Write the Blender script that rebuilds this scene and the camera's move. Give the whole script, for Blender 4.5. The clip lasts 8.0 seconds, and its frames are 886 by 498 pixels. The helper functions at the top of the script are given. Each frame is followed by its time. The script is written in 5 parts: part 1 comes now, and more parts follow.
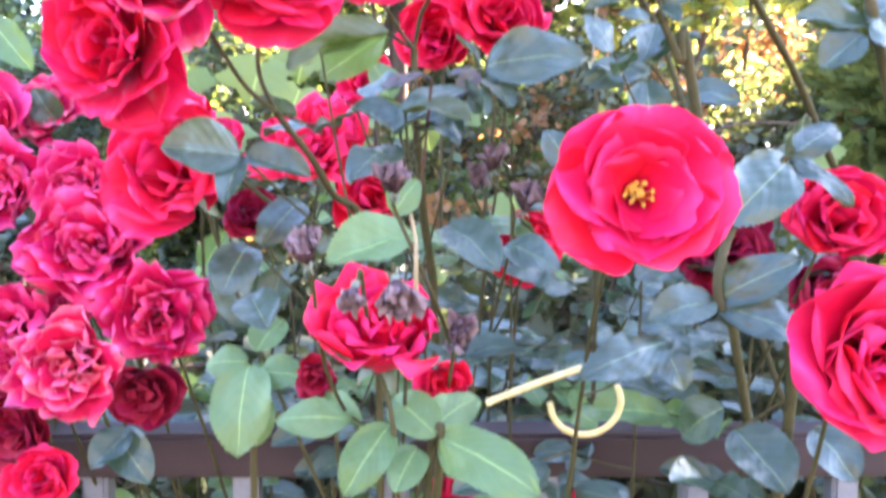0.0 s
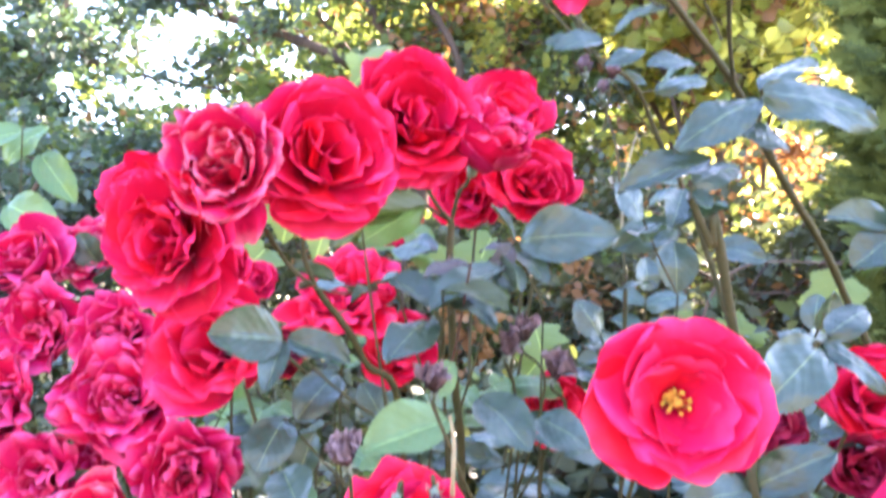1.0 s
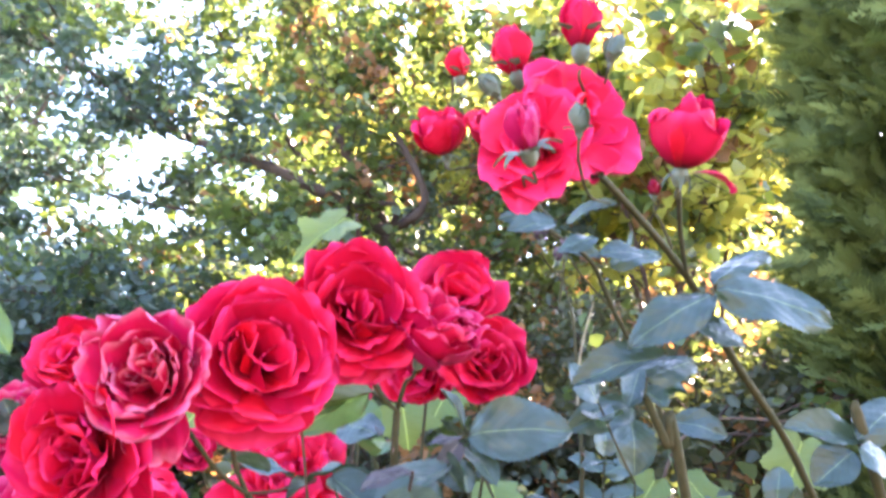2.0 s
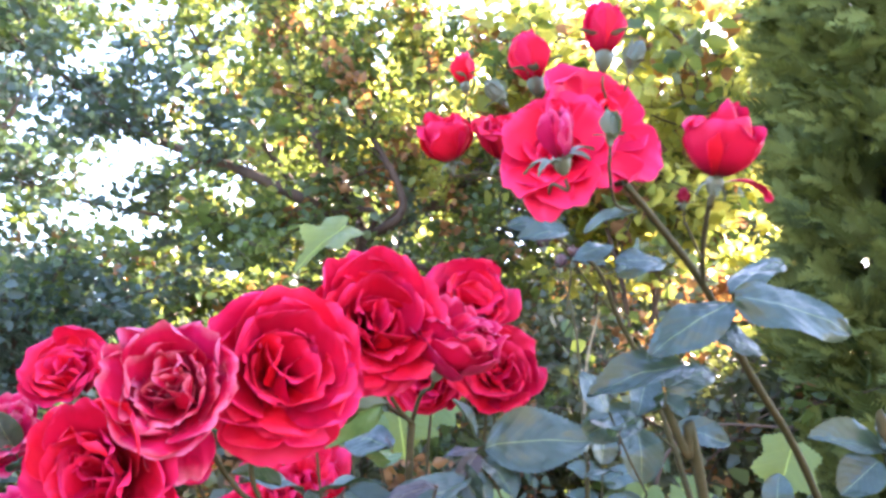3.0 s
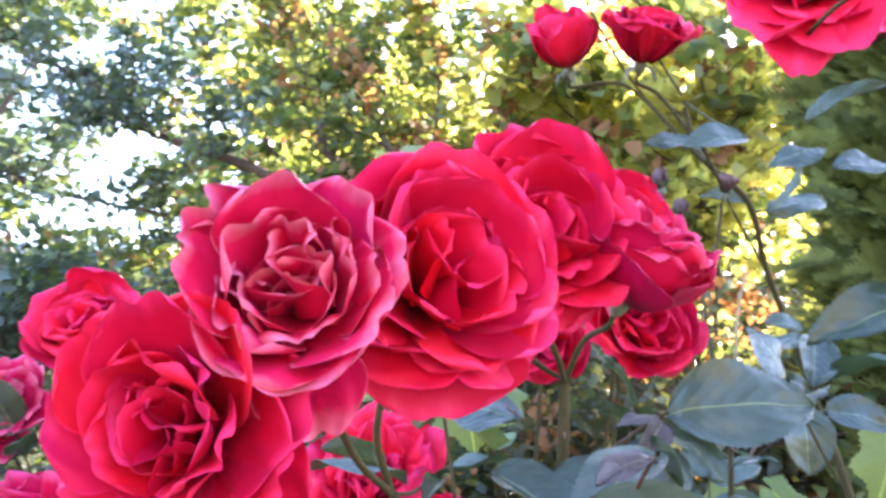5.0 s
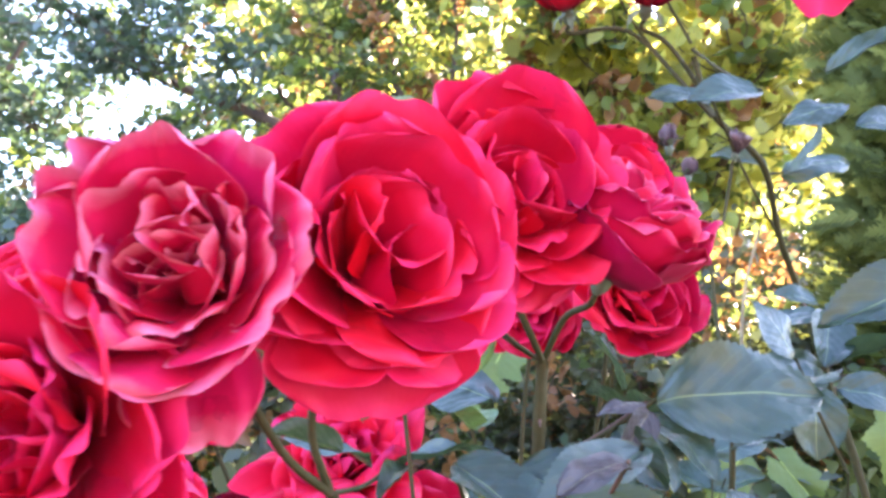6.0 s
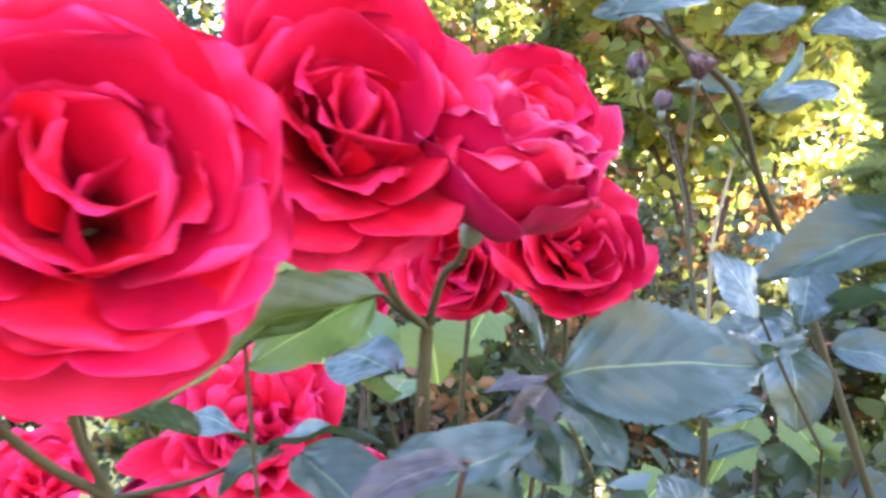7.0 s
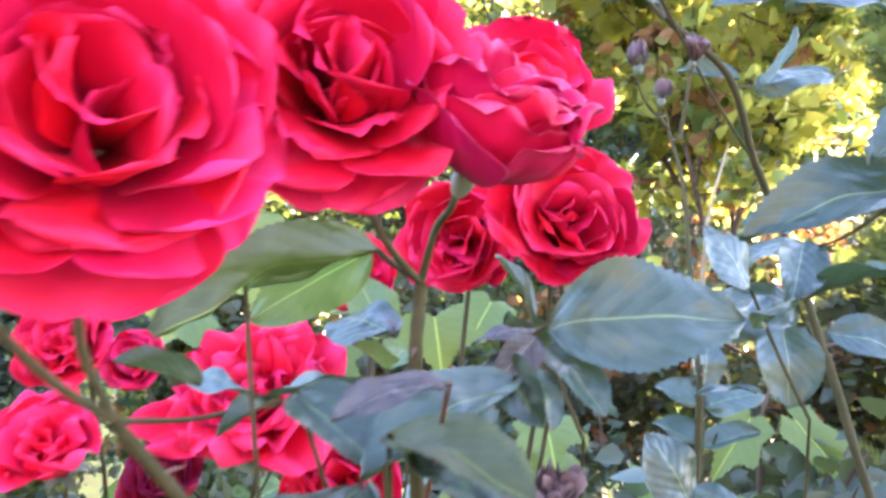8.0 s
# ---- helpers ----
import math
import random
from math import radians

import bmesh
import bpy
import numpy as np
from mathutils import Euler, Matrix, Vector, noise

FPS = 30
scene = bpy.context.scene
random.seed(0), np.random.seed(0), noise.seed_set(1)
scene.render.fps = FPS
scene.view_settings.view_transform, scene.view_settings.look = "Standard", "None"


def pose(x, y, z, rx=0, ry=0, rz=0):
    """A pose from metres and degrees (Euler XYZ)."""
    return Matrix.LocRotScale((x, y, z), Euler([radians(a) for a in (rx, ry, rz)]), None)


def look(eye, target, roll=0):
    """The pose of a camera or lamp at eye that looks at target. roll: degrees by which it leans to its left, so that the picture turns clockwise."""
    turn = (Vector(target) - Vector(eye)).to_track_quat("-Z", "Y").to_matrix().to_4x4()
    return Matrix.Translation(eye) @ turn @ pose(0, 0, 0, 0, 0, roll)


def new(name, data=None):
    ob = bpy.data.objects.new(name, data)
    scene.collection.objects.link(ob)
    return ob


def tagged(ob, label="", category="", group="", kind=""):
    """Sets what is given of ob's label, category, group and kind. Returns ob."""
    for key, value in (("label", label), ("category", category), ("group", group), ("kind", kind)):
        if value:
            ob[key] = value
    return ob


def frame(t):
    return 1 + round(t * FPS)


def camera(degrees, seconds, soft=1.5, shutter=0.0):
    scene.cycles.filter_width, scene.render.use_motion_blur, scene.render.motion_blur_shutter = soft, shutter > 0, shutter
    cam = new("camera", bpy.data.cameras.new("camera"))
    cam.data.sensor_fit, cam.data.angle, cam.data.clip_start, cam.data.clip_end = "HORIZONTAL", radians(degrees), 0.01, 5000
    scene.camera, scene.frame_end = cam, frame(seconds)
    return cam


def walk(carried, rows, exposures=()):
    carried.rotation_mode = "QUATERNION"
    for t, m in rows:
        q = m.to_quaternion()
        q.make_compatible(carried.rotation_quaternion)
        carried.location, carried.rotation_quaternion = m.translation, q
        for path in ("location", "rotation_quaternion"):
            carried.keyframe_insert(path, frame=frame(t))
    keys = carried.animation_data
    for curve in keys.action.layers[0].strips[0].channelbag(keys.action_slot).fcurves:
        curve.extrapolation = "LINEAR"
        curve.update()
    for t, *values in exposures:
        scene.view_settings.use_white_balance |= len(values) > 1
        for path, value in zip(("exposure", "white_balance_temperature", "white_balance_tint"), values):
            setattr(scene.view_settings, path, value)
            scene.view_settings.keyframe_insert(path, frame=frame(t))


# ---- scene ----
cam = camera(57.5, 8.0, soft=3.0, shutter=0.5)
PATH = [
    (0, (-0.001, 0.0, 1.256), (0.006, 1.995, 1.12), 0),
    (0.5, (-0.003, -0.008, 1.277), (0.004, 1.992, 1.277), 0.2),
    (1, (-0.012, -0.007, 1.301), (-0.047, 1.99, 1.394), 1.7),
    (1.5, (-0.01, 0.007, 1.33), (0.06, 1.986, 1.61), 3.2),
    (2, (-0.004, 0.007, 1.344), (0.037, 1.97, 1.725), 2.7),
    (2.2, (-0.002, 0.008, 1.349), (0.032, 1.967, 1.751), 2.4),
    (3.3, (-0.044, 0.026, 1.341), (0.08, 1.984, 1.729), 2.3),
    (3.5, (-0.051, 0.039, 1.329), (0.017, 2.007, 1.679), 2.5),
    (4, (-0.04, 0.089, 1.321), (-0.17, 2.051, 1.686), 3.4),
    (4.5, (-0.056, 0.127, 1.317), (-0.099, 2.092, 1.686), 4.1),
    (5, (-0.09, 0.147, 1.32), (0.04, 2.096, 1.747), 2.4),
    (5.2, (-0.091, 0.153, 1.318), (0.082, 2.101, 1.734), 1.4),
    (6.3, (-0.054, 0.197, 1.339), (-0.003, 2.18, 1.592), 4),
    (6.5, (-0.044, 0.21, 1.341), (-0.01, 2.198, 1.558), 3.8),
    (7, (-0.012, 0.227, 1.34), (-0.014, 2.217, 1.538), 2.7),
    (7.5, (0.016, 0.251, 1.339), (-0.055, 2.239, 1.543), 1.7),
    (8, (-0.005, 0.219, 1.322), (-0.041, 2.206, 1.549), 3.6),
]
walk(cam, [(t, look(eye, target, roll)) for t, eye, target, roll in PATH], [(0, 4.58, 6150, 28), (1, 4.52, 6150, 27), (2.5, 4.10, 6150, 25), (5, 4.03, 6150, 25), (6.7, 4.27, 6150, 25), (8, 4.46, 6150, 25)])

# ---- sky, sun, exposure ----
SUN_UP, SUN_AZ = 30.0, 43.0          # degrees above the horizon; degrees from north (+y) towards east (+x)
world = bpy.data.worlds.new("sky")
world.use_nodes = True
scene.world = world
wn = world.node_tree
sky = wn.nodes.new("ShaderNodeTexSky")
sky.sky_type = "NISHITA"
sky.sun_disc = False
sky.sun_elevation, sky.sun_rotation = radians(SUN_UP), radians(SUN_AZ)
sky.air_density, sky.dust_density, sky.ozone_density = 1.0, 1.0, 1.0
wn.nodes["Background"].inputs["Strength"].default_value = 0.11
wn.links.new(sky.outputs["Color"], wn.nodes["Background"].inputs["Color"])
sun = new("sun", bpy.data.lights.new("sun", "SUN"))
sun.data.energy, sun.data.angle, sun.data.color = 5.0, radians(1.5), (1.0, 0.86, 0.66)
sun_way = Vector((math.sin(radians(SUN_AZ)) * math.cos(radians(SUN_UP)), math.cos(radians(SUN_AZ)) * math.cos(radians(SUN_UP)), math.sin(radians(SUN_UP))))
sun.matrix_world = look(sun_way * 30, (0, 0, 0))


# ---- materials ----
def material(name):
    m = bpy.data.materials.new(name)
    m.use_nodes = True
    nt = m.node_tree
    return m, nt, nt.nodes["Principled BSDF"], nt.nodes["Material Output"]


def node(nt, kind, **inputs):
    n = nt.nodes.new(kind)
    for key, value in inputs.items():
        n.inputs[key.replace("_", " ")].default_value = value
    return n


def ramp(nt, fac, *stops):
    r = nt.nodes.new("ShaderNodeValToRGB")
    while len(r.color_ramp.elements) < len(stops):
        r.color_ramp.elements.new(0.5)
    for el, (p, c) in zip(r.color_ramp.elements, stops):
        el.position, el.color = p, (*c, 1.0)
    nt.links.new(fac, r.inputs["Fac"])
    return r.outputs["Color"]


def mix(nt, fac, a, b, mode="MIX"):
    m = nt.nodes.new("ShaderNodeMixRGB")
    m.blend_type = mode
    for socket, value in zip(("Fac", "Color1", "Color2"), (fac, a, b)):
        if isinstance(value, (int, float)):
            m.inputs[socket].default_value = value
        elif isinstance(value, tuple):
            m.inputs[socket].default_value = (*value, 1.0)
        else:
            nt.links.new(value, m.inputs[socket])
    return m.outputs["Color"]


def maths(nt, op, a, b=0.0):
    m = nt.nodes.new("ShaderNodeMath")
    m.operation = op
    for i, value in enumerate((a, b)):
        if isinstance(value, (int, float)):
            m.inputs[i].default_value = value
        else:
            nt.links.new(value, m.inputs[i])
    return m.outputs[0]


def thin(nt, bsdf, out, colour, share):
    """Lets part of the light through a petal or leaf."""
    t = nt.nodes.new("ShaderNodeBsdfTranslucent")
    nt.links.new(colour, t.inputs["Color"])
    s = node(nt, "ShaderNodeMixShader", Fac=share)
    nt.links.new(bsdf.outputs[0], s.inputs[1])
    nt.links.new(t.outputs[0], s.inputs[2])
    nt.links.new(s.outputs[0], out.inputs["Surface"])


def bump(nt, bsdf, height, strength, distance):
    b = node(nt, "ShaderNodeBump", Strength=strength, Distance=distance)
    nt.links.new(height, b.inputs["Height"])
    nt.links.new(b.outputs[0], bsdf.inputs["Normal"])


def petal_material(name, deep, main, edge, edge_at, blotch, through_share=0.09):
    """Velvet petal: main colour, a deeper claw at its base that also paints shade into the flower's heart, another
    colour along the rim that also stands in for backlight, fine veins and blotches.
    """
    m, nt, bsdf, out = material(name)
    uv = nt.nodes.new("ShaderNodeUVMap")
    sep = nt.nodes.new("ShaderNodeSeparateXYZ")
    nt.links.new(uv.outputs[0], sep.inputs[0])
    co = nt.nodes.new("ShaderNodeTexCoord")
    info = nt.nodes.new("ShaderNodeObjectInfo")
    n1 = node(nt, "ShaderNodeTexNoise", Scale=60.0, Detail=5.0, Roughness=0.6)
    n2 = node(nt, "ShaderNodeTexNoise", Scale=420.0, Detail=3.0)
    for n in (n1, n2):
        nt.links.new(co.outputs["Object"], n.inputs["Vector"])
    # rim colour runs round the sides too, imitating light through the thin edge
    side = maths(nt, "POWER", maths(nt, "ABSOLUTE", maths(nt, "SUBTRACT", maths(nt, "MULTIPLY", sep.outputs["X"], 2.0), 1.0)), 5.0)
    rim = maths(nt, "MAXIMUM", sep.outputs["Y"], maths(nt, "MULTIPLY", side, maths(nt, "MINIMUM", maths(nt, "MULTIPLY", sep.outputs["Y"], 1.8), 1.0)))
    v = maths(nt, "ADD", rim, maths(nt, "MULTIPLY", maths(nt, "SUBTRACT", n1.outputs["Fac"], 0.5), 0.35))
    # deep claw reaches far up, so shade in the flower's hollow is partly painted
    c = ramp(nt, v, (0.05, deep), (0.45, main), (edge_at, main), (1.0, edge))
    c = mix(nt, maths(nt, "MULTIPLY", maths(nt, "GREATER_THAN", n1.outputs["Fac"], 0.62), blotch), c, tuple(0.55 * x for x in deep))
    tone = maths(nt, "ADD", 0.82, maths(nt, "MULTIPLY", info.outputs["Random"], 0.3))
    hs = node(nt, "ShaderNodeHueSaturation")
    nt.links.new(c, hs.inputs["Color"])
    nt.links.new(tone, hs.inputs["Value"])
    nt.links.new(maths(nt, "ADD", 0.493, maths(nt, "MULTIPLY", info.outputs["Random"], 0.012)), hs.inputs["Hue"])
    c = hs.outputs[0]
    nt.links.new(c, bsdf.inputs["Base Color"])
    bsdf.inputs["Roughness"].default_value = 0.55
    bsdf.inputs["Specular IOR Level"].default_value = 0.16
    bsdf.inputs["Sheen Weight"].default_value = 0.05
    bsdf.inputs["Sheen Roughness"].default_value = 0.4
    bsdf.inputs["Sheen Tint"].default_value = (1.0, 0.35, 0.6, 1.0)
    vein = node(nt, "ShaderNodeTexWave", Scale=9.0, Distortion=3.0, Detail=2.0)
    vein.bands_direction = "X"
    nt.links.new(uv.outputs[0], vein.inputs["Vector"])
    h = maths(nt, "ADD", maths(nt, "MULTIPLY", vein.outputs["Fac"], 0.6), n2.outputs["Fac"])
    bump(nt, bsdf, h, 0.06, 0.0004)
    thin(nt, bsdf, out, c, through_share)
    return m


def leaf_material(name, dark, light, glow, rough, share, spots=0.0, island=False, rib=True):
    """Leaf: blotched green with a paler midrib and side veins; light passes through it."""
    m, nt, bsdf, out = material(name)
    co = nt.nodes.new("ShaderNodeTexCoord")
    n1 = node(nt, "ShaderNodeTexNoise", Scale=45.0, Detail=5.0, Roughness=0.65)
    nt.links.new(co.outputs["Object"], n1.inputs["Vector"])
    if island:
        r = nt.nodes.new("ShaderNodeNewGeometry").outputs["Random Per Island"]
        n1.inputs["Scale"].default_value = 1.2
    else:
        r = nt.nodes.new("ShaderNodeObjectInfo").outputs["Random"]
    fac = maths(nt, "ADD", maths(nt, "MULTIPLY", r, 0.6), maths(nt, "MULTIPLY", n1.outputs["Fac"], 0.4))
    c = ramp(nt, fac, (0.15, dark), (0.85, light))
    if rib:
        uv = nt.nodes.new("ShaderNodeUVMap")
        sep = nt.nodes.new("ShaderNodeSeparateXYZ")
        nt.links.new(uv.outputs[0], sep.inputs[0])
        a = maths(nt, "ABSOLUTE", maths(nt, "SUBTRACT", sep.outputs["X"], 0.5))
        mid = maths(nt, "LESS_THAN", a, 0.012)
        slant = maths(nt, "SUBTRACT", sep.outputs["Y"], maths(nt, "MULTIPLY", a, 0.75))
        side = maths(nt, "LESS_THAN", maths(nt, "ABSOLUTE", maths(nt, "SUBTRACT", maths(nt, "FRACT", maths(nt, "MULTIPLY", slant, 7.0)), 0.5)), 0.05)
        c = mix(nt, maths(nt, "ADD", maths(nt, "MULTIPLY", mid, 0.8), maths(nt, "MULTIPLY", side, 0.07)), c, (2.0 * light[0] + 0.12, 2.0 * light[1] + 0.12, 2.0 * light[2]))
        pillow = maths(nt, "ABSOLUTE", maths(nt, "SUBTRACT", maths(nt, "FRACT", maths(nt, "MULTIPLY", slant, 7.0)), 0.5))
        bump(nt, bsdf, maths(nt, "ADD", maths(nt, "MULTIPLY", pillow, -1.0), maths(nt, "MULTIPLY", n1.outputs["Fac"], 0.45)), 0.22, 0.002)
    if spots:
        # uneven roughness; faint grey blotches also paint patchy highlights into the colour
        gloss_noise = node(nt, "ShaderNodeTexNoise", Scale=7.0, Detail=6.0, Roughness=0.7)
        nt.links.new(co.outputs["Object"], gloss_noise.inputs["Vector"])
        pale_gloss = ramp(nt, gloss_noise.outputs["Fac"], (0.5, (0, 0, 0)), (0.72, (1, 1, 1)))
        c = mix(nt, maths(nt, "MULTIPLY", pale_gloss, 0.07), c, (0.28, 0.31, 0.29))
        nt.links.new(maths(nt, "ADD", rough - 0.06, maths(nt, "MULTIPLY", gloss_noise.outputs["Fac"], 0.14)), bsdf.inputs["Roughness"])
        sp = node(nt, "ShaderNodeTexNoise", Scale=160.0, Detail=2.0)
        nt.links.new(co.outputs["Object"], sp.inputs["Vector"])
        c = mix(nt, maths(nt, "MULTIPLY", maths(nt, "GREATER_THAN", sp.outputs["Fac"], 0.68), spots), c, (0.02, 0.012, 0.008))
    nt.links.new(c, bsdf.inputs["Base Color"])
    bsdf.inputs["Roughness"].default_value = rough
    bsdf.inputs["Specular IOR Level"].default_value = 0.75 if spots else 0.5
    g = mix(nt, 0.6, c, glow)
    thin(nt, bsdf, out, g, share)
    return m


def rough_material(name, a, b, scale, rough, relief=0.3, distance=0.002, stretch=(1, 1, 1)):
    m, nt, bsdf, out = material(name)
    co = nt.nodes.new("ShaderNodeTexCoord")
    mp = nt.nodes.new("ShaderNodeMapping")
    mp.inputs["Scale"].default_value = stretch
    nt.links.new(co.outputs["Object"], mp.inputs["Vector"])
    n1 = node(nt, "ShaderNodeTexNoise", Scale=scale, Detail=8.0, Roughness=0.65)
    n2 = node(nt, "ShaderNodeTexNoise", Scale=scale * 7, Detail=4.0)
    for n in (n1, n2):
        nt.links.new(mp.outputs[0], n.inputs["Vector"])
    f = maths(nt, "ADD", maths(nt, "MULTIPLY", n1.outputs["Fac"], 0.7), maths(nt, "MULTIPLY", n2.outputs["Fac"], 0.3))
    nt.links.new(ramp(nt, f, (0.3, a), (0.7, b)), bsdf.inputs["Base Color"])
    bsdf.inputs["Roughness"].default_value = rough
    bump(nt, bsdf, f, relief, distance)
    return m


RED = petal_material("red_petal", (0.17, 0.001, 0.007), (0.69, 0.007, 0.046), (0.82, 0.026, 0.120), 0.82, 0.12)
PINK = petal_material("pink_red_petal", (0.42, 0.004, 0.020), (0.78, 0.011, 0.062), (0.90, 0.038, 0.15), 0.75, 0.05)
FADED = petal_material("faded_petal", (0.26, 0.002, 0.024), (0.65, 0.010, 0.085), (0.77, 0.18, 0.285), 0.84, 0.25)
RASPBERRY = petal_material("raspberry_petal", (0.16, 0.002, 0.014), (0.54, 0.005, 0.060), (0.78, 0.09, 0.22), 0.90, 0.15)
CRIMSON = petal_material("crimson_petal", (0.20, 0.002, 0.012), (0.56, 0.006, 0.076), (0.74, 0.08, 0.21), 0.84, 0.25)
# dimmed red: paints shade into roses low and deep in the bush
DIM_RED = petal_material("dim_red_petal", (0.16, 0.003, 0.010), (0.26, 0.004, 0.026), (0.34, 0.015, 0.06), 0.8, 0.3)
WITHERED = petal_material("withered_petal", (0.05, 0.03, 0.028), (0.12, 0.075, 0.085), (0.25, 0.17, 0.17), 0.6, 0.4, 0.2)
LEAF = leaf_material("mature_rose_leaf", (0.018, 0.042, 0.027), (0.048, 0.084, 0.058), (0.20, 0.34, 0.05), 0.29, 0.12, 0.5)
YOUNG = leaf_material("young_rose_leaf", (0.075, 0.15, 0.05), (0.15, 0.25, 0.10), (0.30, 0.45, 0.06), 0.4, 0.3)
OLIVE = leaf_material("leaf_underside", (0.030, 0.045, 0.014), (0.062, 0.078, 0.030), (0.30, 0.40, 0.03), 0.5, 0.12)
BRONZE = leaf_material("bronze_rose_leaf", (0.05, 0.045, 0.045), (0.085, 0.075, 0.075), (0.15, 0.10, 0.05), 0.4, 0.15)
VINE = leaf_material("vine_leaf", (0.095, 0.145, 0.028), (0.19, 0.245, 0.06), (0.44, 0.52, 0.06), 0.5, 0.40)
STEM = rough_material("green_cane", (0.036, 0.042, 0.014), (0.090, 0.070, 0.030), 60, 0.75, 0.3, 0.001)
STEM.node_tree.nodes["Principled BSDF"].inputs["Specular IOR Level"].default_value = 0.2
TWIG = rough_material("reddish_stalk", (0.10, 0.035, 0.025), (0.17, 0.09, 0.05), 80, 0.6, 0.3, 0.001)
STRAW = rough_material("dry_straw", (0.24, 0.19, 0.10), (0.40, 0.32, 0.18), 90, 0.8)
SEPAL = leaf_material("sepal", (0.09, 0.12, 0.08), (0.20, 0.23, 0.17), (0.25, 0.35, 0.08), 0.5, 0.15, rib=False)
POLLEN = rough_material("yellow_stamen", (0.60, 0.34, 0.03), (0.85, 0.62, 0.12), 300, 0.8)
TWINE = rough_material("yellow_twine", (0.62, 0.46, 0.16), (0.85, 0.70, 0.36), 200, 0.7, 0.5, 0.001)
BARK = rough_material("grey_brown_bark", (0.035, 0.024, 0.018), (0.14, 0.088, 0.056), 9, 0.9, 0.6, 0.01, (1, 1, 0.3))
RAIL = rough_material("purple_brown_stained_wood", (0.022, 0.012, 0.012), (0.050, 0.026, 0.026), 14, 0.7, 0.4, 0.002, (0.15, 1, 1))
PICKET = rough_material("grey_painted_steel", (0.14, 0.15, 0.18), (0.24, 0.25, 0.29), 30, 0.4, 0.2, 0.001)
SOIL = rough_material("soil_and_grass", (0.028, 0.022, 0.014), (0.040, 0.055, 0.018), 2.2, 0.95, 0.8, 0.03)
SOIL.node_tree.nodes["Principled BSDF"].inputs["Specular IOR Level"].default_value = 0.02
CROWN_GREEN = leaf_material("tree_leaf_green", (0.030, 0.060, 0.020), (0.115, 0.150, 0.050), (0.36, 0.46, 0.07), 0.42, 0.38, island=True, rib=False)
# blue-green tint: shade and distance haze put into the leaf colour
CROWN_SHADED = leaf_material("tree_leaf_shaded_blue", (0.034, 0.058, 0.045), (0.100, 0.135, 0.100), (0.18, 0.30, 0.08), 0.42, 0.25, island=True, rib=False)
# golden tint: sun through the leaves put into their colour
CROWN_SUNLIT = leaf_material("tree_leaf_sunlit_gold", (0.12, 0.17, 0.03), (0.34, 0.34, 0.08), (0.85, 0.80, 0.16), 0.5, 0.6, island=True, rib=False)
CROWN_RUST = leaf_material("tree_leaf_rust", (0.16, 0.07, 0.03), (0.34, 0.17, 0.06), (0.60, 0.30, 0.08), 0.6, 0.35, island=True, rib=False)
# brown-green undergrowth, darkened in colour to replace shade the sun doesn't leave there
CROWN_DARKENED = leaf_material("undergrowth_leaf_darkened", (0.022, 0.032, 0.015), (0.090, 0.096, 0.042), (0.24, 0.28, 0.06), 0.5, 0.2, island=True, rib=False)
THUJA = leaf_material("thuja_scale_leaf", (0.022, 0.036, 0.012), (0.215, 0.245, 0.066), (0.36, 0.40, 0.06), 0.7, 0.20, island=True, rib=False)
THUJA.node_tree.nodes["Principled BSDF"].inputs["Specular IOR Level"].default_value = 0.15

# dark grey of the added wall, kept dim so it throws little light back
SHADE_WALL_GREY = rough_material("shade_wall_grey", (0.09, 0.09, 0.095), (0.15, 0.15, 0.155), 3, 0.9, 0.5, 0.01)
# near-black brown-green: shade between the thuja sprays put into the colour
CORE_SHADE = rough_material("thuja_core_shade", (0.008, 0.012, 0.006), (0.030, 0.036, 0.016), 40, 0.95, 1.0, 0.02)


# ---- building blocks ----
def empty(name, place=(0, 0, 0)):
    ob = new(name)
    ob.empty_display_size = 0.02
    ob.matrix_world = Matrix.Translation(place)
    return ob


def mesh_data(name, verts, faces, mat, uv=None, smooth=True):
    me = bpy.data.meshes.new(name)
    me.from_pydata([tuple(v) for v in verts], [], faces)
    if uv is not None:
        lay = me.uv_layers.new(name="UVMap")
        idx = np.empty(len(me.loops), dtype=np.int32)
        me.loops.foreach_get("vertex_index", idx)
        lay.data.foreach_set("uv", np.asarray(uv, dtype=np.float32)[idx].ravel())
    me.materials.append(mat)
    me.polygons.foreach_set("use_smooth", [smooth] * len(me.polygons))
    me.update()
    return me


def place_under(name, me, parent, m, label=""):
    """A mesh object under parent, at the world pose m."""
    ob = new(name, me)
    ob.parent = parent
    ob.matrix_basis = parent.matrix_world.inverted() @ m if parent.parent is None else (parent.parent.matrix_world @ parent.matrix_basis).inverted() @ m
    if label:
        ob["label"] = label
    return ob


def part(name, bm, mat, parent, label=""):
    me = bpy.data.meshes.new(name)
    bm.to_mesh(me)
    bm.free()
    me.materials.append(mat)
    return place_under(name, me, parent, Matrix(), label)


def smooth_line(points, steps):
    """A soft curve through the points."""
    p = [np.array(q, float) for q in points]
    p = [2 * p[0] - p[1]] + p + [2 * p[-1] - p[-2]]
    out = []
    for i in range(1, len(p) - 2):
        for s in range(steps):
            t = s / steps
            out.append(0.5 * (2 * p[i] + (p[i + 1] - p[i - 1]) * t + (2 * p[i - 1] - 5 * p[i] + 4 * p[i + 1] - p[i + 2]) * t * t
                              + (3 * p[i] - p[i - 1] - 3 * p[i + 1] + p[i + 2]) * t ** 3))
    out.append(p[-2])
    return np.array(out)


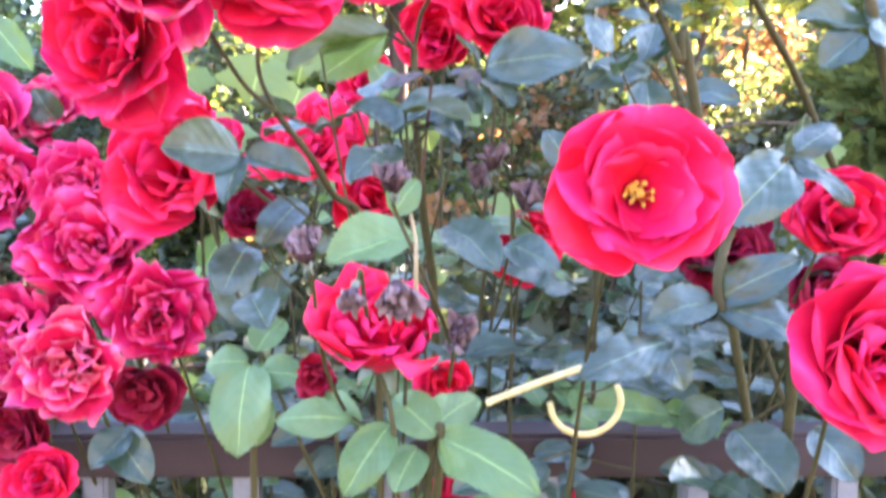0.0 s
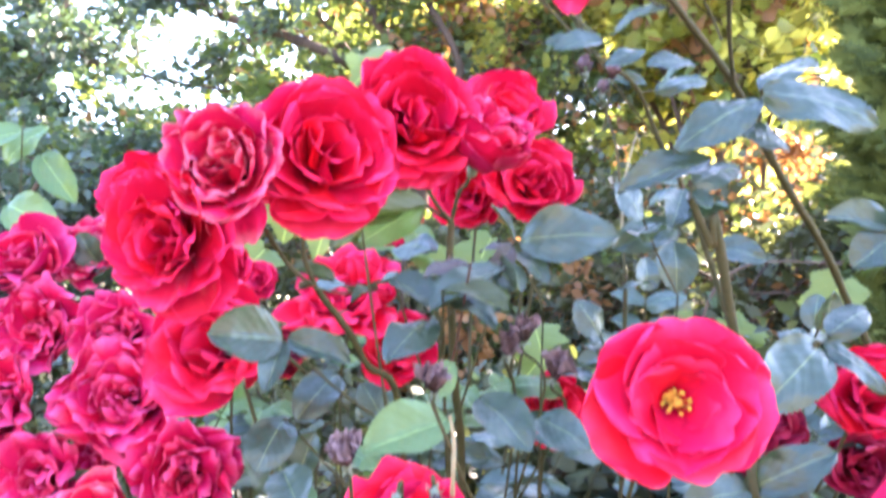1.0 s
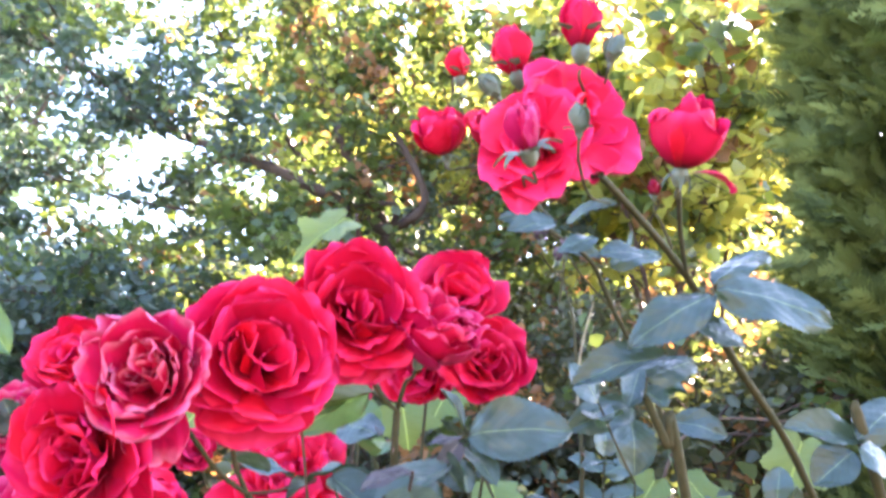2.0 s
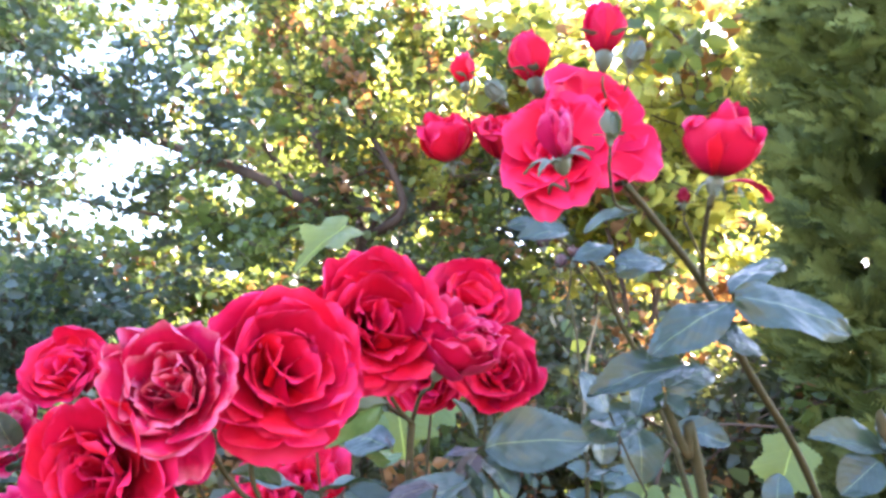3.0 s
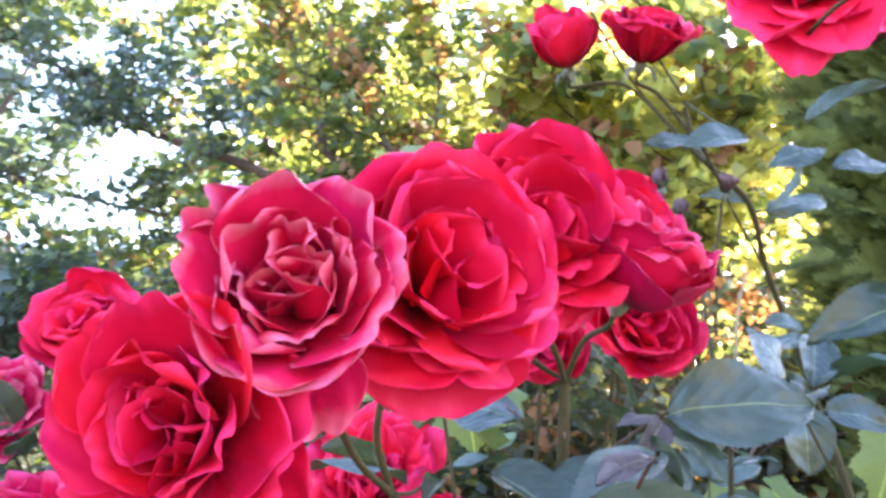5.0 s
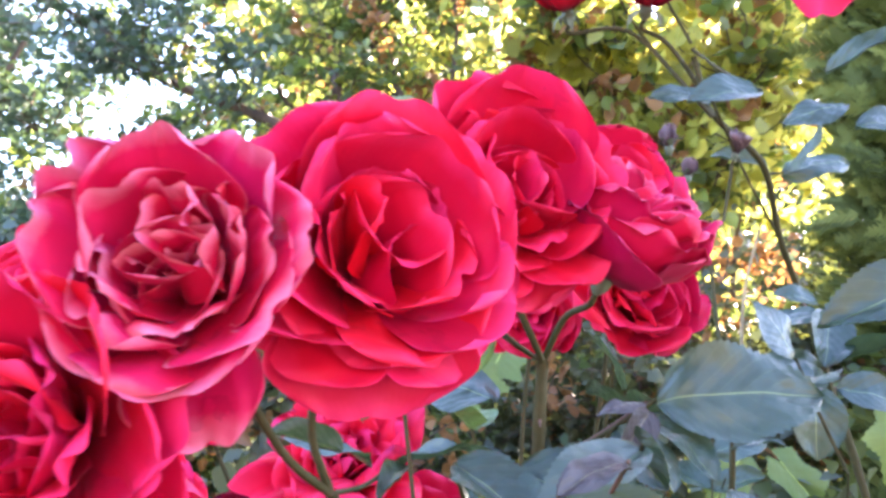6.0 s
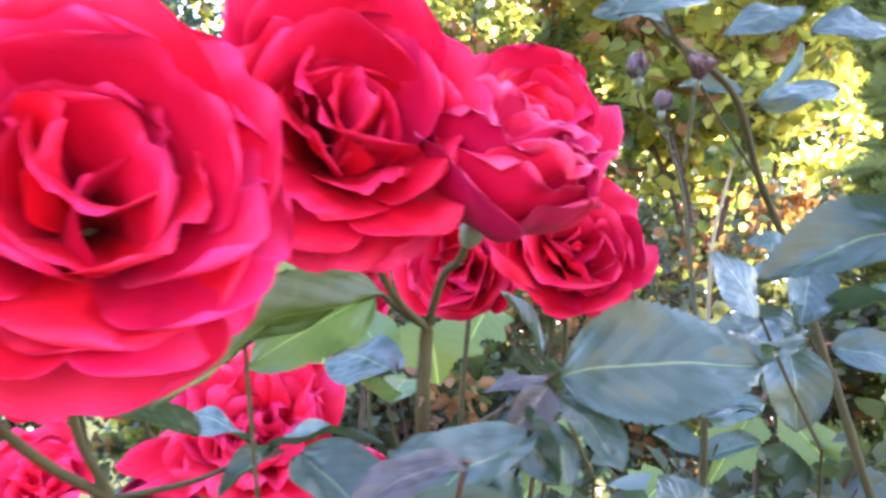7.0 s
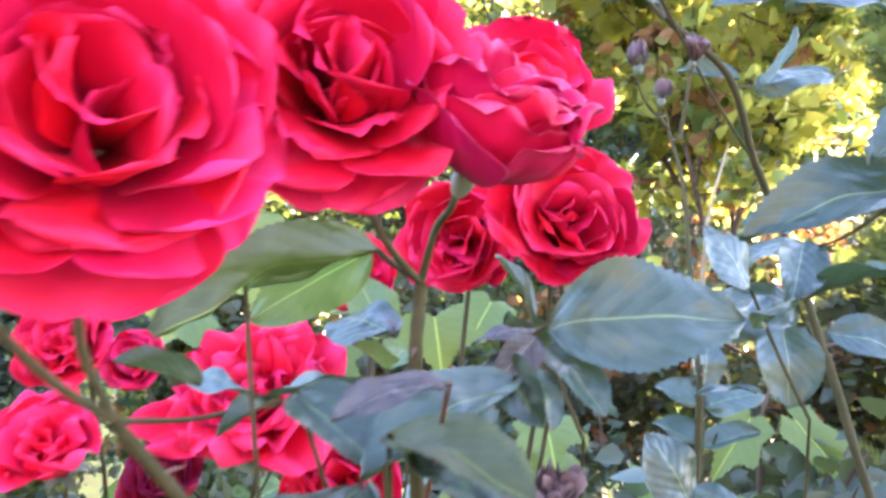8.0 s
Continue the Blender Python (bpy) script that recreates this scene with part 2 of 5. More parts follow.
def tube_geo(points, r0, r1, sides=7, steps=6, knots=0.0):
    line = smooth_line(points, steps)
    n = len(line)
    verts, faces = [], []
    for i, q in enumerate(line):
        d = line[min(i + 1, n - 1)] - line[max(i - 1, 0)]
        d = d / (np.linalg.norm(d) + 1e-9)
        a = np.cross(d, (0.31, 0.91, 0.27))
        a /= np.linalg.norm(a)
        b = np.cross(d, a)
        r = (r0 + (r1 - r0) * i / (n - 1)) * (1 + knots * math.sin(i * 2.3) * 0.5)
        for k in range(sides):
            w = 2 * math.pi * k / sides
            verts.append(q + r * (math.cos(w) * a + math.sin(w) * b))
    for i in range(n - 1):
        for k in range(sides):
            k2 = (k + 1) % sides
            faces.append((i * sides + k, i * sides + k2, (i + 1) * sides + k2, (i + 1) * sides + k))
    faces.append(tuple(range(sides)))
    faces.append(tuple((n - 1) * sides + k for k in reversed(range(sides))))
    return verts, faces


def tube(name, points, r0, r1, mat, parent, label="", sides=7, steps=6, knots=0.0):
    v, f = tube_geo(points, r0, r1, sides, steps, knots)
    return place_under(name, mesh_data(name, v, f, mat), parent, Matrix(), label)


# ---- roses ----
def petal_geo(rng, length, width, cup, lean, spread, roll, ruffle, start, nu=14, nv=13):
    """One petal: its claw by the flower's axis (z), growing up and outwards along x; rounded, cupped, its rim rolled and wavy."""
    ph, ph2, side_roll = rng.uniform(0, 6.28), rng.uniform(0, 6.28), rng.uniform(-0.5, 1.0)
    notch = rng.uniform(0.0, 0.07)
    waves = rng.uniform(2.0, 3.6)
    edge_drop = 0.13 + 0.012 * ph
    verts, uv, faces = [], [], []
    fine = 40
    line = []
    x, z = start, 0.0
    for i in range(fine + 1):
        v = i / fine
        a = lean + (spread - lean) * v ** 0.85 + roll * max(0.0, (v - 0.74) / 0.26) ** 1.6
        line.append((x, z, a))
        x += math.sin(a) * length / fine
        z += math.cos(a) * length / fine
    for j in range(nv + 1):
        for i in range(nu + 1):
            u = 2 * i / nu - 1
            v = j / nv
            ve = v * (1 - edge_drop * abs(u) ** 3.2 - notch * math.exp(-(u / 0.22) ** 2))
            f = ve * fine
            k = min(int(f), fine - 1)
            s = f - k
            cx = line[k][0] * (1 - s) + line[k + 1][0] * s
            cz = line[k][1] * (1 - s) + line[k + 1][1] * s
            a = line[k][2] * (1 - s) + line[k + 1][2] * s
            half = 0.5 * width * (0.16 + 0.84 * (1 - (1 - v) ** 1.9)) * math.sqrt(1 - 0.72 * max(0.0, (v - 0.60) / 0.40) ** 2.6)
            w = u * half / cup
            w = max(-1.9, min(1.9, w))
            y = cup * math.sin(w)
            back = -cup * (1 - math.cos(w))
            back += ruffle * length * v ** 2 * (math.sin(waves * u * 2 + ph) + 0.6 * math.sin(5.3 * u + 4 * v + ph2) * abs(u))
            back += 0.2 * ruffle * length * v ** 7 * math.sin(10 * u + 2 * ph2) + 0.12 * ruffle * length * v ** 3 * math.sin(17 * u + ph)
            back += length * v * (0.07 * noise.noise((1.6 * u + ph, 1.8 * v, ph2)) + 0.035 * noise.noise((4.5 * u + ph2, 4 * v, ph)))
            back += 0.16 * side_roll * length * max(0.0, abs(u) - 0.6) ** 1.3 * v
            verts.append((cx + math.cos(a) * back, y, cz - math.sin(a) * back))
            uv.append((i / nu, v))
    for j in range(nv):
        for i in range(nu):
            q = j * (nu + 1) + i
            faces.append((q, q + 1, q + nu + 2, q + nu + 1))
    return verts, faces, uv


KINDS = {
    # petals, inner lean, inner spread, outer spread, outer roll, wave, petal width, length factor inner, outer
    "full": (18, -14, 0, 78, 36, 0.075, 1.72, 0.72, 1.08),
    "rosette": (34, -12, 2, 72, 42, 0.075, 0.85, 0.60, 1.08),
    "flat": (14, 10, 42, 86, 10, 0.050, 1.35, 0.70, 1.05),
    "loose": (13, -6, 14, 70, 34, 0.085, 1.50, 0.75, 1.15),
    "goblet": (20, -10, -4, 30, 150, 0.105, 1.40, 0.95, 1.28),
    "globe": (13, -14, -30, -26, -42, 0.060, 1.55, 1.75, 1.80),
    "urn": (14, -14, -22, -6, 6, 0.080, 1.55, 1.55, 1.75),
    "bowl": (16, -8, -10, 34, 50, 0.090, 1.60, 0.95, 1.25),
    "bud": (7, -12, -28, -26, -8, 0.012, 1.70, 1.85, 1.85),
    "closed": (5, -12, -34, -36, 0, 0.010, 1.60, 1.90, 2.00),
    "withered": (12, 0, 0, 40, 70, 0.16, 0.75, 0.8, 1.1),
}


# kinds with a rounded belly: how far their petals set out sideways, degrees
BELLY = {"globe": 66, "urn": 46, "goblet": 62, "bowl": 66, "bud": 44, "closed": 46}


def sepal_mesh():
    verts, faces, uv = [], [], []
    n = 7
    for j in range(n + 1):
        v = j / n
        w = 0.23 * (1 - v) ** 0.8 * (0.6 + 0.8 * v) + 0.004
        for u in (-1, 0, 1):
            verts.append((0.1 + 0.75 * v + 0.05 * abs(u), u * w, 0.18 * math.sin(v * 2.6) - 0.30 * v * v + 0.03 * abs(u)))
            uv.append((u * 0.5 + 0.5, v))
    for j in range(n):
        for i in range(2):
            q = j * 3 + i
            faces.append((q, q + 1, q + 4, q + 3))
    return mesh_data("sepal", verts, faces, SEPAL, uv)


SEPAL_MESH = sepal_mesh()


def hip_mesh():
    bm = bmesh.new()
    bmesh.ops.create_uvsphere(bm, u_segments=10, v_segments=8, radius=1.0)
    for v in bm.verts:
        t = v.co.z
        v.co.x *= 1.0 + 0.25 * t
        v.co.y *= 1.0 + 0.25 * t
        v.co.z *= 1.35
    me = bpy.data.meshes.new("hip")
    bm.to_mesh(me)
    bm.free()
    me.materials.append(SEPAL)
    me.polygons.foreach_set("use_smooth", [True] * len(me.polygons))
    return me


HIP_MESH = hip_mesh()


def facing(place, way, spin=0.0):
    """A pose at place whose z looks along way."""
    q = Vector(way).normalized().to_track_quat("Z", "Y").to_matrix().to_4x4()
    return Matrix.Translation(place) @ q @ pose(0, 0, 0, 0, 0, spin)


def rose(name, label, place, size, way, kind="full", mat=None, seed=0, spin=0.0, stem=(), group="red roses on the bush", category="rose",
         sepals=True, stem_r=0.0013, detail=1, sepal_up=None, shape=(), heart=6, crumple=1.0):
    """A flower of that diameter whose face is at place and looks along way; stem: the points that its stalk runs through, from the flower down.
    shape: a flower petal by petal round a small heart; for each the angle round the face, the final opening, length, width, rim roll and, if wanted, the first opening."""
    rng = random.Random(seed)
    n, lean0, spread0, spread1, roll1, wave, wide, l0, l1 = KINDS[kind]
    mat = mat or RED
    r = size / 2
    m = facing(place, way, spin)
    ob = new(name)
    ob.empty_display_size = 0.02
    base = m @ Matrix.Translation((0, 0, {"goblet": -0.95, "globe": -1.1, "urn": -1.2, "bud": -1.0, "closed": -1.2}.get(kind, -0.55) * r))
    ob.matrix_world = base
    petals = []
    if shape:
        n = heart
    for i in range(n):
        f = i / (n - 1) * (0.35 if shape else 1.0)
        g = f ** 0.9
        mess = (1 - g) * (0.0 if kind in ("bud", "closed", "flat") else 1.0)
        length = r * (l0 + (l1 - l0) * g) * rng.uniform(0.93 - 0.16 * mess, 1.05 + 0.12 * mess)
        spread = spread0 + (spread1 - spread0) * g ** 1.05 + rng.uniform(-11, 11) + mess * rng.uniform(-8, 26)
        lean = lean0 + (26 - lean0) * g * (spread1 / 78.0)
        if kind in BELLY:
            lean = BELLY[kind] * (0.35 + 0.65 * g)
        roll = roll1 * (0.45 + 0.55 * g) * rng.uniform(0.1, 1.7)
        width = wide * r * (0.64 + 0.50 * g) * rng.uniform(0.85, 1.15)
        cup = r * (0.26 + 0.62 * g) * rng.uniform(0.75, 1.3)
        geo = petal_geo(rng, length, width, cup, radians(lean), radians(spread), radians(roll), (0.4 if shape else 1.0) * wave * rng.uniform(0.5, 1.7), r * (0.02 + 0.10 * g), 14 * detail, 13 * detail)
        petals.append((geo, pose(0, 0, 0.05 * r * (1 - g), rng.uniform(-8, 8) * (1 + mess), rng.uniform(-6, 6) * (1 + mess), i * 137.5 + rng.uniform(-20, 20) * (1 + mess))))
    wide_now = np.percentile([math.hypot(v[0], v[1]) for geo, _ in petals for v in geo[0]], 98.5)
    k = 0.93 * r / wide_now
    if shape:
        k = 1.0
    for az, spread, length, width, roll, *first in shape:
        lean = first[0] if first else 36 + 0.5 * spread if spread < 72 else 10 + 0.45 * spread
        a = spread / 90
        geo = petal_geo(rng, r * length, r * width, r * (1.0 if first else 0.64 + 0.6 * a) * rng.uniform(0.9, 1.2), radians(lean), radians(spread), radians(roll * rng.uniform(0.8, 1.25)),
                        crumple * rng.uniform(0.028, 0.055), r * (0.05 + 0.09 * a), 14 * detail, 13 * detail)
        petals.append((geo, pose(0, 0, -0.06 * r * a, rng.uniform(-7, 7), rng.uniform(-5, 5), az + rng.uniform(-4, 4))))
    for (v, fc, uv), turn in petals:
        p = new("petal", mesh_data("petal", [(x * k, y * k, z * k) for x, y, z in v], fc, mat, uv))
        p.parent = ob
        turn.translation *= k
        p.matrix_basis = turn
    hip = new("hip", HIP_MESH)
    hip.parent = ob
    hs = 0.42 * r if kind == "bud" else 0.24 * r if kind == "closed" else 0.0018 if kind == "withered" else 0.0034
    hip.matrix_basis = Matrix.Translation((0, 0, -hs * (0.3 if kind == "bud" else 1.0))) @ Matrix.Diagonal((hs, hs, hs, 1))
    if sepals:
        for k in range(5):
            s = new("sepal", SEPAL_MESH)
            s.parent = ob
            up = sepal_up if sepal_up is not None else -48 if kind in ("bud", "closed") else rng.uniform(5, 40)
            ln = 2.0 * r if kind in ("bud", "closed") else 0.55 * r
            s.matrix_basis = pose(0, 0, -0.002, 0, 0, k * 72 + rng.uniform(-12, 12)) @ pose(0, 0, 0, 0, up + rng.uniform(-8, 8), 0) @ Matrix.Diagonal((ln, ln, ln, 1))
    if kind == "flat":
        stamens(ob, rng, r)
    if stem:
        under = base @ Vector((0, 0, -2 * hs))
        down = base @ Vector((0, 0, -0.005 - 2 * hs))
        tube("stalk", [under, down, *stem], stem_r * 0.8, stem_r, STEM, ob)
    return tagged(ob, label, category, group)


def stamens(ob, rng, r):
    for k in range(30):
        a, t = rng.uniform(0, 360), rng.uniform(3, 30)
        ln = r * rng.uniform(0.26, 0.38)
        v, f = tube_geo([(0, 0, 0), (0, 0.02 * ln, ln * 0.6), (0, 0.06 * ln, ln)], r * 0.008, r * 0.008, 4, 2)
        n = len(v)
        s = r * 0.030
        v += [(s * x, s * y + 0.06 * ln, s * z * 1.5 + ln) for x, y, z in ((1, 0, 0), (-1, 0, 0), (0, 1, 0), (0, -1, 0), (0, 0, 1), (0, 0, -1))]
        f += [(n + i, n + j, n + k2) for i, j, k2 in ((0, 2, 4), (2, 1, 4), (1, 3, 4), (3, 0, 4), (2, 0, 5), (1, 2, 5), (3, 1, 5), (0, 3, 5))]
        p = new("stamen", mesh_data("stamen", v, f, POLLEN))
        p.parent = ob
        p.matrix_basis = pose(0, 0, 0.10 * r, 0, 0, a) @ pose(0, 0, 0, t, 0, 0)


# ---- leaves and canes ----
def leaflet_mesh(name, mat, seed, fold, curl, wave, teeth=True):
    """A unit leaflet: one long along y, one wide along x, toothed, folded along the midrib and arched."""
    rng = random.Random(seed)
    nv, nu = 44, 8
    ph = rng.uniform(0, 6.28)
    verts, uv, faces = [], [], []
    for j in range(nv + 1):
        v = j / nv
        w = 0.5 * 2.30 * (0.004 + v) ** 0.60 * max(0.0, 1 - v) ** 0.74
        tooth = (0.028 if j % 2 else -0.003) * (1 if 0.06 < v < 0.97 else 0) if teeth else 0.0
        for i in range(nu + 1):
            u = 2 * i / nu - 1
            edge = abs(u) ** 3
            x = u * w + math.copysign(tooth * edge, u)
            z = fold * abs(x) - curl * (v - 0.35) ** 2 + wave * math.sin(7 * v + ph + (2.2 if u > 0 else 0)) * abs(u) ** 1.5 * 0.5
            z += 0.008 * math.cos(40.8 * (v - 0.375 * abs(u))) * 4 * abs(u) * (1 - abs(u)) + 0.055 * noise.noise((2.2 * u + seed, 3.2 * v, seed))
            verts.append((x, v + 0.4 * tooth * edge, z))
            uv.append((0.5 + 0.5 * u, v))
    for j in range(nv):
        for i in range(nu):
            q = j * (nu + 1) + i
            faces.append((q, q + 1, q + nu + 2, q + nu + 1))
    return mesh_data(name, verts, faces, mat, uv)


LEAFLETS = {}
for key, mat in (("mature", LEAF), ("young", YOUNG), ("bronze", BRONZE), ("olive", OLIVE)):
    LEAFLETS[key] = [leaflet_mesh("leaflet", mat, s, f, c, w) for s, f, c, w in ((1, 0.22, 0.25, 0.05), (2, 0.10, 0.45, 0.08), (3, 0.35, 0.10, 0.06), (4, -0.06, 0.35, 0.09))]


def lobed_mesh():
    """A vine leaf: broad, with five shallow toothed lobes and a notch at its stalk."""
    peaks = ((0.0, 0.60), (1.0, 0.53), (2.0, 0.44), (2.75, 0.34), (3.14, 0.16))
    rim = []
    n = 84
    for k in range(n):
        a = 2 * math.pi * (k + 0.5) / n - math.pi
        t = abs(a)
        i = max(q for q in range(len(peaks) - 1) if peaks[q][0] <= t)
        (a0, r0), (a1, r1) = peaks[i], peaks[i + 1]
        s = (t - a0) / (a1 - a0)
        dip = 0.30 * math.sin(math.pi * s) ** 1.5 if i < 2 else 0.08 * math.sin(math.pi * s)
        r = (r0 + (r1 - r0) * s) * (1 - dip) + (0.026 if k % 2 else -0.008)
        rim.append((r * math.sin(a), 0.40 + r * math.cos(a)))
    verts, uv = [(0, 0.40, 0)], [(0.5, 0.40)]
    for s in (0.35, 0.7, 1.0):
        for x, y in rim:
            px, py = x * s, 0.40 + (y - 0.40) * s
            verts.append((px, py, 0.20 * abs(px) - 0.35 * (py - 0.4) ** 2 + 0.045 * math.sin(8 * px + 5 * py) * s))
            uv.append((px + 0.5, py))
    faces = [(0, 1 + k, 1 + (k + 1) % n) for k in range(n)]
    for ring in (0, 1):
        o = 1 + ring * n
        faces += [(o + k, o + n + k, o + n + (k + 1) % n, o + (k + 1) % n) for k in range(n)]
    return mesh_data("vine_leaf", verts, faces, VINE, uv)


LOBED = lobed_mesh()


def blade_pose(base, tip, width, up):
    b, t = Vector(base), Vector(tip)
    y = t - b
    length = y.length
    y.normalize()
    z = Vector(up)
    z = (z - z.dot(y) * y).normalized()
    x = y.cross(z)
    m = Matrix((x * width, y * length, z * length)).transposed().to_4x4()
    m.translation = b
    return m


FRONT = (0.0, -0.75, 0.65)


def leaf(cane, joint, blades, tone="mature", seed=0):
    """A compound leaf: a thin stalk from the joint to its blades; blades: base, tip, width and, if wanted, the way that the upper side looks."""
    rng = random.Random(seed)
    first = Vector(blades[0][0])
    j = Vector(joint)
    mid = (j + first) / 2 + Vector((0, 0, -0.03 * (first - j).length))
    pts = [j, mid, first]
    stalk = tube("leaf", pts, 0.0009, 0.0007, STEM if tone != "bronze" else TWIG, cane, "", 5, 4)
    for k, blade in enumerate(blades):
        base, tip, width = blade[:3]
        up = blade[3] if len(blade) > 3 else FRONT
        width = min(width, 0.92 * (Vector(tip) - Vector(base)).length)
        place_under("leaflet", LEAFLETS[tone][rng.randrange(4)], stalk, blade_pose(base, tip, width, up))
    return stalk


def spray(cane, joint, way, size, tone, rng, count=5):
    """A free compound leaf that hangs out from the joint along way."""
    d = Vector(way).normalized()
    side = d.cross(Vector((0, 0, 1))).normalized()
    up = (Vector((0, -0.5, 0.8)) + Vector((rng.uniform(-0.5, 0.5), rng.uniform(-0.4, 0.3), 0))).normalized()
    j = Vector(joint)
    end = j + d * size * 1.5
    blades = [(end, end + d * size * rng.uniform(1.0, 1.2) + Vector((0, 0, -0.2 * size)), size * 0.72, up)]
    for k in range((count - 1) // 2):
        at = j + d * size * (1.15 - 0.65 * k)
        for s in (-1, 1):
            tip = at + (side * s * 0.95 + d * 0.45) * size * rng.uniform(0.75, 0.95) + Vector((0, 0, -0.15 * size * rng.random()))
            blades.append((at, tip, size * rng.uniform(0.52, 0.66), up + Vector((rng.uniform(-0.2, 0.2), 0, rng.uniform(-0.2, 0.2)))))
    return leaf(cane, joint, blades, tone, rng.randrange(1000))


def cane(label, points, r0, r1, group="rose canes", prickles=0, seed=0, name="rose_cane", category="rose cane"):
    ob = empty(name, points[0])
    tube("stem", points, r0, r1, STEM, ob, "", 8, 8, 0.12)
    rng = random.Random(seed)
    line = smooth_line(points, 12)
    for k in range(prickles):
        i = rng.randrange(1, len(line) - 1)
        d = Vector(line[i + 1] - line[i - 1]).normalized()
        o = d.cross(Vector((rng.uniform(-1, 1), rng.uniform(-1, 1), rng.uniform(-1, 1)))).normalized()
        p = Vector(line[i])
        v, f = tube_geo([p, p + o * 0.003 - d * 0.0006, p + o * 0.0058 - d * 0.0022], 0.0011, 0.0002, 5, 2)
        place_under("prickle", mesh_data("prickle", v, f, TWIG), ob, Matrix())
    return tagged(ob, label, category, group)


# ---- trees ----
def leaf_cloud(name, centres, size, mat, parent, rng, droop=0.3, label=""):
    """Many small folded leaves in one mesh, one at each centre."""
    n = len(centres)
    c = np.asarray(centres)
    d = rng.normal(size=(n, 3))
    d[:, 2] = d[:, 2] * 0.6 - droop
    d /= np.linalg.norm(d, axis=1)[:, None]
    s = np.cross(d, rng.normal(size=(n, 3)))
    s /= np.linalg.norm(s, axis=1)[:, None]
    u = np.cross(d, s)
    ln = size * rng.uniform(0.6, 1.25, n)[:, None]
    w = ln * rng.uniform(0.30, 0.42, n)[:, None]
    f = w * rng.uniform(0.1, 0.6, n)[:, None]
    pts = np.stack([c, c + d * ln * 0.30 + s * w + u * f, c + d * ln * 0.66 + s * w * 0.72 + u * f * 0.7, c + d * ln,
                    c + d * ln * 0.66 - s * w * 0.72 + u * f * 0.7, c + d * ln * 0.30 - s * w + u * f], axis=1).reshape(-1, 3)
    k = np.arange(n)[:, None] * 6
    quads = np.concatenate([k + np.array([0, 1, 2, 3]), k + np.array([0, 3, 4, 5])], axis=1).reshape(-1, 4)
    me = bpy.data.meshes.new(name)
    me.vertices.add(len(pts))
    me.vertices.foreach_set("co", pts.ravel())
    me.loops.add(quads.size)
    me.loops.foreach_set("vertex_index", quads.ravel().astype(np.int32))
    me.polygons.add(len(quads))
    me.polygons.foreach_set("loop_start", np.arange(0, quads.size, 4, dtype=np.int32))
    me.update(calc_edges=True)
    me.materials.append(mat)
    return place_under(name, me, parent, Matrix(), label)


class Foliage:
    """Twigs and the leaf places along them, gathered while a tree is built."""

    def __init__(self, seed):
        self.rng, self.nr = random.Random(seed), np.random.RandomState(seed)
        self.verts, self.faces, self.places = [], [], []

    def twig(self, p, way, length, r, leaves, mat, droop=0.12):
        rng = self.rng
        side = Vector((rng.uniform(-1, 1), rng.uniform(-1, 1), rng.uniform(-0.5, 0.5)))
        e = p + way * length + Vector((0, 0, -droop * length))
        m = p.lerp(e, 0.5) + side * 0.10 * length
        v, f = tube_geo([p, m, e], r * 1.3, r * 0.35, 4, 3)
        n = len(self.verts)
        self.verts += v
        self.faces += [tuple(k + n for k in q) for q in f]
        for _ in range(leaves):
            s = rng.random() ** 0.7
            q = (p.lerp(m, 2 * s) if s < 0.5 else m.lerp(e, 2 * s - 1))
            self.places.append((q.x + rng.gauss(0, 0.028), q.y + rng.gauss(0, 0.028), q.z + rng.gauss(0, 0.024), mat))

    def limb(self, pts, r0, r1, ob, twigs, length, leaves, mats, since=0.15):
        rng = self.rng
        tube("limb", pts, r0, r1, BARK, ob, "", 7, 6, 0.15)
        line = smooth_line(pts, 14)
        for _ in range(twigs):
            s = since + (1 - since) * rng.random() ** 0.8
            k = min(int(s * (len(line) - 1)), len(line) - 2)
            p, along = Vector(line[k]), Vector(line[k + 1] - line[k]).normalized()
            way = (along * rng.uniform(0.1, 0.9) + Vector((rng.uniform(-1, 1), rng.uniform(-0.9, 0.9), rng.uniform(-0.5, 0.9)))).normalized()
            ln = length * rng.uniform(0.45, 1.2)
            mat = rng.choices([m for m, _ in mats], [w for _, w in mats])[0]
            self.twig(p, way, ln, 0.0035, int(leaves * 0.55), mat)
            for _ in range(3):
                q = p + way * ln * rng.uniform(0.35, 0.95)
                w2 = (way + Vector((rng.uniform(-1, 1), rng.uniform(-1, 1), rng.uniform(-0.8, 0.7)))).normalized()
                self.twig(q, w2, ln * rng.uniform(0.3, 0.6), 0.002, int(leaves * 0.3), mat if rng.random() < 0.8 else rng.choice(mats)[0])

    def finish(self, ob, size):
        tagged(place_under("brushwood", mesh_data("brushwood", self.verts, self.faces, BARK), ob, Matrix()), kind="stuff")
        for mat in dict.fromkeys(q[3] for q in self.places):
            leaf_cloud("crown", [q[:3] for q in self.places if q[3] is mat], size, mat, ob, self.nr)


def limbed_tree(label, trunk, trunk_r, limbs, size, seed, category="tree", name="tree"):
    """A tree with given limbs: points, radius, twigs, twig length, leaves a twig, leaf colours."""
    ob = empty(name, (trunk[0][0], trunk[0][1], 0))
    tube("trunk", trunk, trunk_r, trunk_r * 0.7, BARK, ob, "", 9, 6, 0.1)
    fo = Foliage(seed)
    for pts, r, twigs, length, leaves, mats in limbs:
        fo.limb(pts, r, 0.005, ob, twigs, length, int(leaves * 1.05), mats, 0.3)
    fo.finish(ob, size)
    return tagged(ob, label, category)


